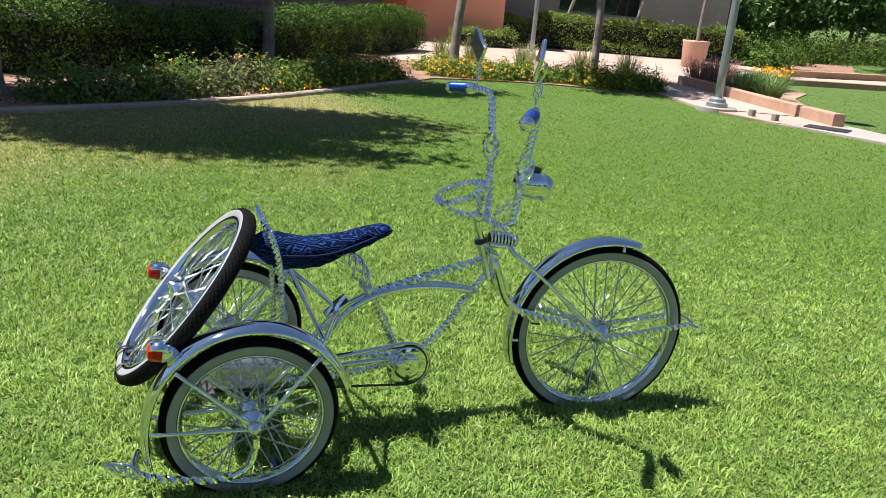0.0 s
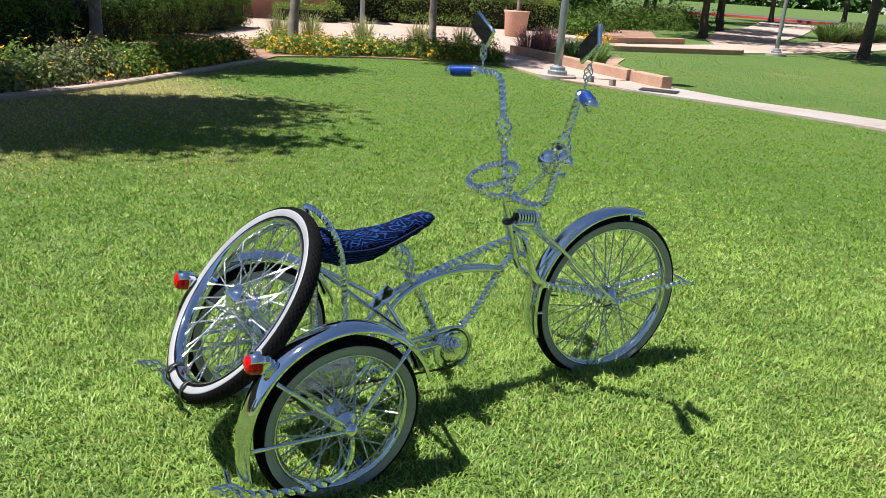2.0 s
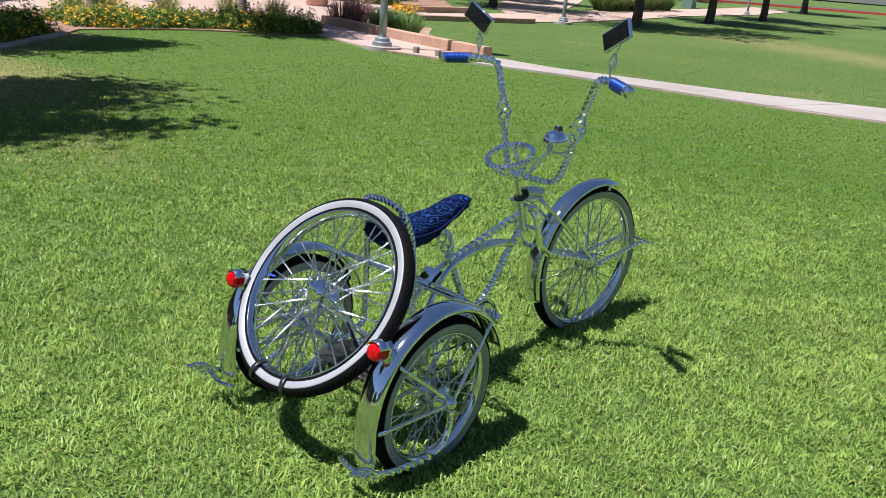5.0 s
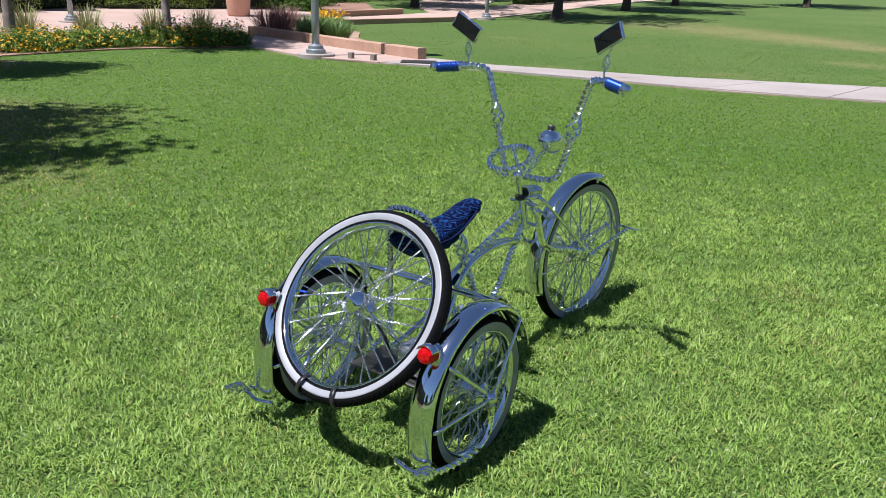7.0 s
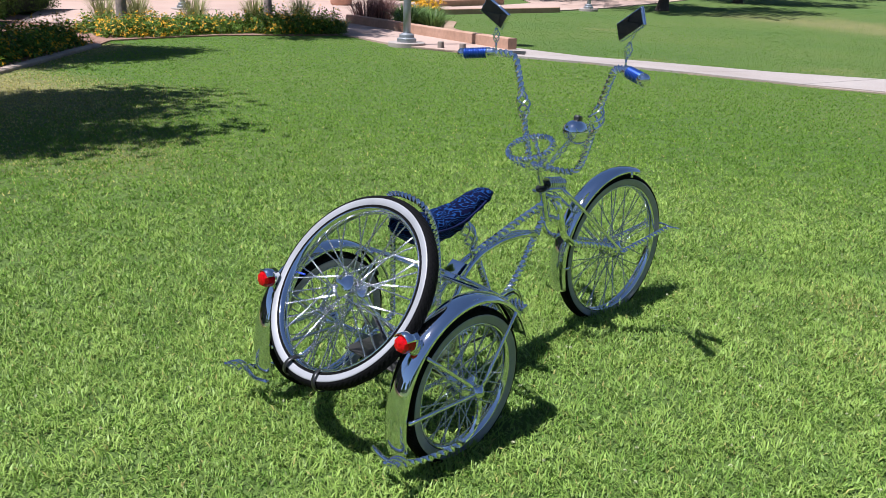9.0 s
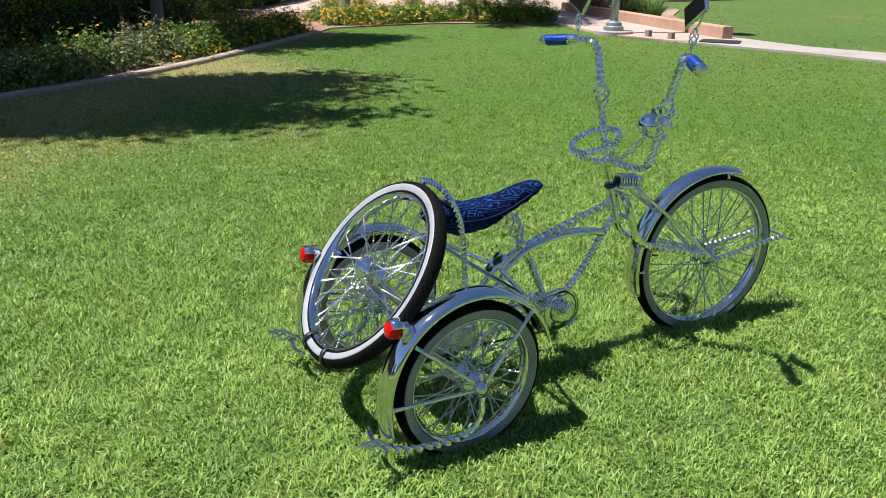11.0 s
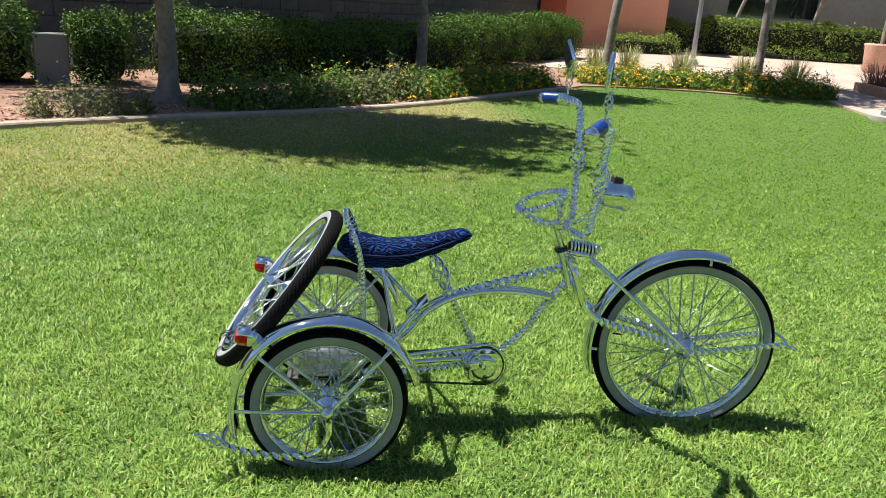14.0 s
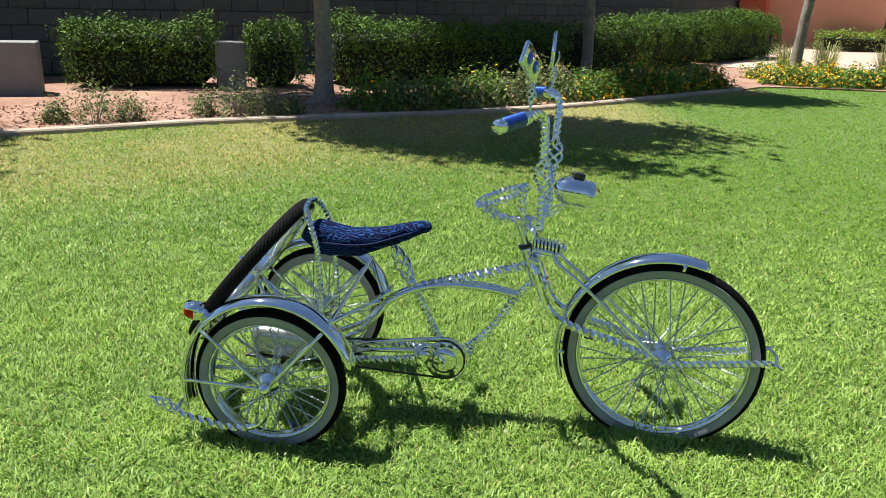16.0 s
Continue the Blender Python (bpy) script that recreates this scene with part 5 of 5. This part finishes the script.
# hedges along the bed, clipped into separate blocks
hedge_block((-6.75, 5.8), (-5.6, 6.9), 0.85, 0.74, "clipped dark green hedge block, its top sunlit", 11)
hedge_block((-5.32, 7.1), (-4.88, 7.54), 0.8, 0.74, "short clipped green hedge block beside a tree", 12)
hedge_block((-4.62, 7.98), (-3.75, 9.6), 0.9, 0.78, "long clipped hedge, sunlit along its top", 13)
hedge_block((-3.72, 9.65), (-2.95, 11.25), 0.9, 0.76, "dark shaded clipped hedge", 14)
hedge_block((-2.75, 11.75), (-2.2, 13.0), 0.8, 0.8, "clipped hedge block behind flowers", 15)
hedge_block((-2.3, 13.6), (-1.75, 16.0), 0.9, 0.86, "clipped hedge in tree shade", 16)
hedge_block((-1.8, 16.2), (-0.85, 19.6), 0.9, 0.95, "clipped hedge reaching the plaza", 17, 1700, 0.021)
hedge_block((-8.4, 3.6), (-7.2, 5.0), 0.85, 0.72, "clipped dark green hedge block", 18)
# hedges behind the plaza
hedge_block((2.0, 25.4), (0.3, 24.4), -0.01 + 0.9, 0.85, "low clipped hedge behind the plaza", 21, 1300, 0.032, HEDGE_SUNLIT)
hedge_block((8.6, 25.6), (2.1, 25.6), 0.9, 1.0, "long clipped hedge under the building windows", 22, 1300, 0.032, HEDGE_SUNLIT)
hedge_block((1.3, 23.6), (-0.4, 22.9), 0.6, 0.5, "low clipped green hedge at the plaza edge", 23, 800, 0.03, HEDGE_SUNLIT)
hedge_block((6.3, 24.9), (3.4, 24.9), 0.4, 0.32, "very low clipped groundcover hedge", 24, 900, 0.03, HEDGE_SUNLIT)

# lantana and other shrubs along the kerb
rows = np.random.default_rng(5)
line = curve2(KERB_LINE, 200)
for k, u in enumerate([0.535, 0.56, 0.585, 0.61, 0.635, 0.66, 0.69, 0.715, 0.74, 0.765, 0.79, 0.815, 0.84, 0.865, 0.89, 0.915, 0.94, 0.965, 0.99]):
    i = int(u * 199)
    t = line[min(i + 1, 199)] - line[i - 1]
    t /= np.linalg.norm(t)
    off = 0.38 + 0.12 * rows.random()
    p = line[i] + np.array([-t[1], t[0]]) * off
    if line[i][1] < 6.4 or 8.05 < line[i][1] < 8.4:
        continue
    lush = u > 0.74
    tall = 0.28 + 0.12 * rows.random() if not lush else 0.28 + 0.08 * rows.random()
    shrub(p, (0.36, 0.36, tall), "leafy lantana bush with orange-yellow flowers" if lush else "sparse green shrub with a few yellow blooms", 40 + k,
          flowers=80 if u > 0.85 else (35 if lush else 8), n=1700, mat=SHRUB if lush or k % 2 else OLIVE)
front = curve2(BED_FRONT, 60)
for k in range(15):
    p = front[int(2 + k * 3.9)] + np.array([0.0, 0.42 + 0.1 * (k % 2)])
    if k == 8:
        continue
    shrub(p, (0.34, 0.36, 0.26 if k < 8 else 0.36), "leafy lantana bush with orange-yellow flowers", 80 + k, flowers=105 if k in (0, 1, 2, 3, 10, 11) else 40, n=1700)
for k in range(9):
    p = (-0.5 + 0.42 * k, 13.65 + 0.12 * (k % 3))
    shrub(p, (0.36, 0.38, 0.27), "green lantana bush with yellow flowers", 120 + k, flowers=70 if k < 4 else 28, n=1500)
for k, (p, s) in enumerate([((-4.66, 5.72), 0.22), ((-4.4, 5.9), 0.36), ((-4.22, 6.08), 0.3), ((-4.05, 6.28), 0.18), ((-5.32, 4.62), 0.2), ((-5.1, 4.85), 0.36), ((-4.92, 5.08), 0.24), ((-5.75, 4.1), 0.22)]):
    p = (0.04 + 0.94 * p[0], 0.01 + 0.94 * p[1])
    shrub(p, (s * 0.62, s * 0.62, s), "straggling dusty green bush in bare mulch", 150 + k, n=800, leaf=0.014, mat=OLIVE)

# strap-leaved plants round the plaza edge
for k, p in enumerate([(-0.3, 14.75), (1.2, 14.95), (2.3, 15.1), (0.25, 15.1), (3.1, 14.9)]):
    tuft(p, 0.62, 0.36, 190, PALE_STRAP, "pale spiky ornamental grass clump", 170 + k)
for k, p in enumerate([(2.9, 14.0), (3.25, 13.75), (3.35, 13.4)]):
    tuft(p, 0.3, 0.3, 110, STRAP, "green strap-leaved clump at the bed corner", 180 + k)
for k, p in enumerate([(4.7, 15.75), (5.1, 16.0), (5.35, 16.4)]):
    tuft(p, 0.62, 0.5, 230, PURPLE, "purple-brown fountain grass clump", 190 + k, 0.012)
for k, p in enumerate([(5.15, 14.6), (5.6, 15.2), (6.0, 15.9), (5.5, 14.2), (6.35, 16.5), (6.7, 16.9), (5.9, 16.6)]):
    tuft(p, 0.4, 0.5, 260, STRAP, "green day-lily clump with orange flowers" if k in (4, 5) else "green strap-leaved day-lily clump", 200 + k, 0.018, plume=ORANGE if k in (4, 5) else None)

# garden trees
tree((-4.0, 6.72), 4.6, 0.09, (2.45, 1.6, 0.9), (-0.6, -0.3), "tree with smooth grey-brown trunk beside the kerb", 301, crown_z=4.9, n=24000, flare=2.0)
tree((-2.74, 11.34), 4.6, 0.085, (1.8, 1.25, 0.8), (-0.35, -0.6), "slim garden tree among the hedges", 302, crown_z=4.9, n=16000)
tree((-6.9, 3.1), 4.6, 0.11, (1.4, 1.2, 0.8), (-0.7, -0.5), "garden tree at the back of the bed", 303, crown_z=4.9, n=13000)
tree((-0.12, 13.7), 4.4, 0.085, (1.3, 1.2, 0.8), (1.1, -0.1), "leaning slim tree with pale bark", 304, crown_z=4.8, n=5000, flare=1.3)
tree((2.49, 14.8), 4.4, 0.075, (1.2, 1.1, 0.8), (-0.05, 0.3), "thin tree with peeling pale bark", 305, crown_z=4.8, n=5000, flare=1.3)
# next tree is out of view, added so its crown shades the farther hedges
tree((-7.5, 10.8), 6.0, 0.14, (1.5, 1.7, 0.9), (1.5, 0.0), "unseen tree added behind the block wall to shade the hedges", 308, crown_z=6.3, n=12000)
tree((3.1, 25.1), 3.2, 0.07, (1.2, 1.0, 0.8), (0.9, 0), "leaning young tree before the building", 306, crown_z=3.6, n=500, flare=1.2)
tree((5.2, 25.1), 3.2, 0.08, (1.2, 1.0, 0.8), (0.8, 0), "young tree before the building windows", 307, crown_z=3.6, n=500, flare=1.2)
FAR_TREES = [((16.3, 20.1), 0.16), ((22.6, 23.2), 0.17), ((29.3, 26.5), 0.17), ((14.7, 26.4), 0.15), ((18.6, 31.8), 0.15), ((30.8, 46.2), 0.16), ((38.8, 49.6), 0.18), ((42.2, 46.9), 0.18), ((15.3, 37.0), 0.16), ((36, 24), 0.18), ((24, 41), 0.16), ((44, 36), 0.2)]
for k, (p, r) in enumerate(FAR_TREES):
    tree(p, 3.8, r, (3.3, 3.1, 1.2), (0.25 * math.sin(k), 0.2), "park tree with a dark trunk on the far lawn", 320 + k, bark=DARK_BARK, crown_z=4.3, n=4200, leaf=0.175, flare=1.3)


# ---- buildings ----
def walls():
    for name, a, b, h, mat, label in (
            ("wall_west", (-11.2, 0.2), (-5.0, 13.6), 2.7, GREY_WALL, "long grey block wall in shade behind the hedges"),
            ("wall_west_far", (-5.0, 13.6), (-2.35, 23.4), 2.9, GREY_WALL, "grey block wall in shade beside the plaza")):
        a, b = np.array(a), np.array(b)
        L = np.linalg.norm(b - a)
        t = (b - a) / L
        m = pose(a[0], a[1], -0.1, 0, 0, math.degrees(math.atan2(t[1], t[0])))
        bm = bmesh.new()
        block(bm, (L, 0.3, h), pose(L / 2, 0.17, h / 2))
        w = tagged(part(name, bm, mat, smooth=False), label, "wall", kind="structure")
        w.matrix_basis = m
        bm = bmesh.new()
        block(bm, (0.39, 0.03, 0.19), None, 0.006, 1)
        first = None
        for row in range(9):
            for col in range(int(L / 0.4)):
                x = 0.2 + 0.4 * col + (0.2 if row % 2 else 0)
                if x > L - 0.2 or (name == "wall_west" and x < 3.4) :
                    continue
                if first is None:
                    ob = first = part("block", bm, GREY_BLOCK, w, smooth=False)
                else:
                    ob = new("block", first.data)
                    ob.parent = w
                ob.matrix_basis = pose(x, 0.008, 0.2 + 0.2 * row)
    bm = bmesh.new()
    block(bm, (3.5, 6.0, 4.4), pose(-0.6, 26.5, 2.1))
    w = tagged(part("wall_salmon", bm, SALMON, smooth=False), "salmon stucco building block behind the plaza", "building", kind="structure")
    bm = bmesh.new()
    block(bm, (0.7, 0.5, 4.4), pose(-2.0, 23.3, 2.1), 0.02)
    tagged(part("pier", bm, RED_STUCCO, smooth=False), "red stucco pier at the building corner", "pier", kind="structure")
    # windowed wall with real openings
    x0, x1, y, h, z0 = 1.15, 8.6, 27.0, 4.4, -0.1
    holes = [(3.05, 4.35), (4.45, 5.75)]
    bm = bmesh.new()
    edges = [x0] + [v for hh in holes for v in hh] + [x1]
    for a, b in zip(edges[0::2], edges[1::2]):
        block(bm, (b - a, 0.3, h), pose((a + b) / 2, y, z0 + h / 2))
    for a, b in holes:
        block(bm, (b - a, 0.3, 1.25 - z0), pose((a + b) / 2, y, (1.25 + z0) / 2))
        block(bm, (b - a, 0.3, h + z0 - 2.6), pose((a + b) / 2, y, (2.6 + h + z0) / 2))
    tagged(part("wall_north", bm, GREY_RENDER, smooth=False), "grey block building wall with two windows", "wall", kind="structure")
    for k, (a, b) in enumerate(holes):
        bm = bmesh.new()
        for cx, sx, cz, sz in ((a + 0.025, 0.05, 1.925, 1.35), (b - 0.025, 0.05, 1.925, 1.35), ((a + b) / 2, b - a - 0.1, 1.275, 0.05), ((a + b) / 2, b - a - 0.1, 2.575, 0.05)):
            block(bm, (sx, 0.08, sz), pose(cx, y - 0.03, cz))
        w = tagged(part("window_%d" % (k + 1), bm, FRAME_PAINT, smooth=False), "dark glazed window in a grey frame", "window", kind="structure")
        bm = bmesh.new()
        block(bm, (b - a - 0.1, 0.012, 1.25), pose((a + b) / 2, y - 0.03, 1.925))
        part("pane", bm, GLASS_DARK, w, smooth=False)
    bm = bmesh.new()
    block(bm, (7.6, 0.3, 4.4), pose(4.9, 33.0, 2.1))
    block(bm, (0.3, 5.7, 4.4), pose(8.75, 30.0, 2.1))
    block(bm, (7.6, 6.3, 0.2), pose(4.9, 30.0, 4.4))
    tagged(part("building_shell", bm, GREY_WALL, smooth=False), "grey block rear walls and flat roof of the building", "building", kind="structure")
    for name, p, size, rz in (("utility_box", (-6.95, 5.15), (0.9, 0.3, 0.56), 48), ("utility_box", (-5.62, 7.15), (0.32, 0.25, 0.56), 46)):
        bm = bmesh.new()
        block(bm, size, pose(0, 0, size[2] / 2 - 0.03), 0.012)
        ob = tagged(part(name, bm, PANEL, smooth=False), "plain grey metal utility box among the hedges", "utility box")
        ob.matrix_basis = pose(p[0], p[1], 0.0, 0, 0, rz)


walls()


def lamp_post(p, label, h=4.2):
    z = float(rise(*p))
    root = empty("street_lamp", pose(p[0], p[1], z), label, "lamp post", "park lamp posts")
    bm = bmesh.new()
    lathe(bm, [(-0.05, 0), (-0.05, 0.28), (0.06, 0.28), (0.068, 0.27), (0.068, 0.0)], 30, pose(0, 0, 0, 0, -90, 0))
    part("footing", bm, CONCRETE, root, "round concrete footing", smooth=False)
    bm = bmesh.new()
    lathe(bm, [(0.06, 0.0), (0.06, 0.145), (0.12, 0.145), (0.135, 0.115), (0.175, 0.11), (0.2, 0.07), (0.2, 0.0)], 26, pose(0, 0, 0, 0, -90, 0))
    part("base_cover", bm, STEEL, root, "stepped metal base cover", smooth=False)
    bm = bmesh.new()
    tube(bm, [(0, 0, 0.15), (0, 0, h / 2), (0, 0, h)], 0.058, 16, step=0.4, taper=0.75)
    part("pole", bm, STEEL, root, "grey steel pole")
    bm = bmesh.new()
    lathe(bm, [(h, 0.0), (h, 0.07), (h + 0.1, 0.2), (h + 0.16, 0.22), (h + 0.2, 0.12), (h + 0.22, 0.0)], 20, pose(0, 0, 0, 0, -90, 0))
    part("lantern", bm, STEEL, root)
    return root


lamp_post((3.66, 11.2), "grey steel lamp post on a round concrete footing")
lamp_post((13.5, 20.2), "grey steel lamp post beside the far path")
lamp_post((32.5, 30.3), "grey steel lamp post far across the lawn")
lamp_post((1.75, 20.0), "thin grey pole standing on the plaza")


def small_things():
    # terracotta-coloured planter with a young tree
    p = (6.3, 21.9)
    root = empty("planter", pose(p[0], p[1], float(rise(*p)) + 0.034), "round pink cast-stone planter on the plaza", "planter")
    bm = bmesh.new()
    lathe(bm, [(0.0, 0), (0.0, 0.27), (0.05, 0.3), (0.6, 0.34), (0.66, 0.36), (0.7, 0.36), (0.7, 0.31), (0.62, 0.3), (0.62, 0)], 30, pose(0, 0, 0, 0, -90, 0))
    part("pot", bm, TERRACOTTA, root)
    bm = bmesh.new()
    lathe(bm, [(0.621, 0), (0.621, 0.3), (0.635, 0.15), (0.64, 0)], 20, pose(0, 0, 0, 0, -90, 0))
    part("soil", bm, MULCH, root, "dark potting soil")
    t = tree((6.3, 21.9), 2.6, 0.05, (0.9, 0.9, 0.7), (0.35, 0.0), "young tree growing in a round planter", 341, crown_z=2.7, n=1800, leaf=0.05, flare=1.1)
    t.location.z = float(rise(*p)) + 0.66
    for q in ((3.98, 10.68), (4.16, 10.33)):
        bm = bmesh.new()
        block(bm, (0.075, 0.075, 0.12), None, 0.01)
        ob = tagged(part("edging_block", bm, BARK, smooth=False), "small brown block standing at the lawn edge", "block", "edging blocks")
        ob.matrix_basis = pose(q[0], q[1], 0.05, 0, 0, 30)
    # thin dark slab laid where a shadow falls on the footpath
    bm = bmesh.new()
    block(bm, (0.5, 0.34, 0.03), None, 0.004)
    ob = tagged(part("cover_plate", bm, DULL_PLATE, smooth=False), "dark flat slab standing in for a shadow on the footpath", "cover plate")
    ob.matrix_basis = pose(4.66, 9.9, 0.022, 0, 0, -35)
    bm = bmesh.new()
    block(bm, (0.85, 0.6, 1.9), pose(0, 0, 0.92), 0.03)
    ob = tagged(part("utility_cabinet", bm, UTILITY, smooth=False), "green-grey electrical cabinet by the far path", "utility cabinet")
    ob.matrix_basis = pose(32.9, 34.95, float(rise(32.9, 34.95)), 0, 0, 30)
    for k, q in enumerate([(20.9, 27.6), (22.3, 28.3), (23.9, 29.1), (25.4, 30.0), (26.9, 30.6), (23.2, 29.6), (24.8, 31.0)]):
        tuft(q, 0.78, 1.0, 620, OLIVE if k % 2 else STRAP, "shaggy green-tan grass clump beside the far path", 360 + k, 0.035)
    for k, (q, s) in enumerate([((10.4, 27.2), (1.3, 1.2, 1.0)), ((12.6, 29.6), (1.8, 1.5, 1.1)), ((15.2, 31.2), (1.8, 1.5, 1.0)), ((9.2, 24.9), (0.9, 0.8, 0.55)), ((17.5, 33.5), (1.8, 1.5, 1.0))]):
        shrub(q, s, "dense dark green rounded shrub", 370 + k, n=5500, leaf=0.042, group="dark shrubs", mat=HEDGE)
    for k, (q, h) in enumerate([((10.5, 30.5), 2.4), ((13.2, 33.0), 2.6), ((17.0, 36.0), 2.8), ((20.5, 42), 3.0), ((12.0, 37), 2.8), ((24, 50), 3.2), ((15.5, 40), 2.8), ((9.5, 34), 2.6), ((19, 47), 3.0)]):
        tree(q, h, 0.11, (2.4, 2.2, 1.7), (0.3, 0.1), "leafy tree behind the dark shrubs", 380 + k, crown_z=h + 0.1, n=6500, leaf=0.12, flare=1.2)


small_things()


def distance():
    """What closes the view: far buildings and woods, and tall trees behind the camera."""
    for k, (x, y, w, d, h, rz) in enumerate([(98, 82, 30, 10, 7, -50), (118, 50, 30, 10, 7, -65)]):
        root = empty("far_building", pose(x, y, float(rise(x, y)), 0, 0, rz), "low grey-brown building far across the street", "building", "far buildings")
        bm = bmesh.new()
        block(bm, (w, d, h), pose(0, 0, h / 2), 0.05)
        part("wall", bm, PANEL, root, smooth=False)
        bm = bmesh.new()
        block(bm, (w + 0.8, d + 0.8, 0.4), pose(0, 0, h + 0.2), 0.05)
        part("roof", bm, GREY_WALL, root, smooth=False)
        for j in range(8):
            bm = bmesh.new()
            block(bm, (2.2, 0.12, 1.8), pose(-w / 2 + (j + 0.5) * w / 8, -d / 2 - 0.04, 2.2), 0.02)
            part("window", bm, GLASS_DARK, root, smooth=False)
    rng = np.random.default_rng(9)
    n = 48000
    a = rng.uniform(0, 2 * np.pi, n)
    r = 170 + rng.normal(0, 6, n)
    x, y = r * np.cos(a), r * np.sin(a)
    top = 12 + 3 * np.sin(9 * a) + 2 * np.sin(23 * a + 1)
    z = 1.6 + top * rng.random(n) ** 1.25
    V, F = leaf_quads(np.stack([x, y, z], 1), 1.25, rng, None, 1.0, 0.2)
    tagged(raw("far_woods", V, F, TREE_LEAF), "dark line of distant trees", "woods", kind="stuff")
    for k, (px, py, s) in enumerate([(-22, -22, 1.3), (-10, -30, 1.4), (4, -28, 1.3), (18, -32, 1.5), (28, -22, 1.3), (-32, -9, 1.3), (-17, -36, 1.5), (10, -42, 1.6), (36, -11, 1.4), (38, 1, 1.3), (-3, -38, 1.5)]):
        tree((px, py), 3.6 * s, 0.16, (3.0 * s, 2.8 * s, 2.4 * s), (0.2, 0.1), "tall dense shade tree behind the lawn", 400 + k, bark=DARK_BARK, crown_z=3.4 * s, n=3600, leaf=0.38, flare=1.4)


distance()
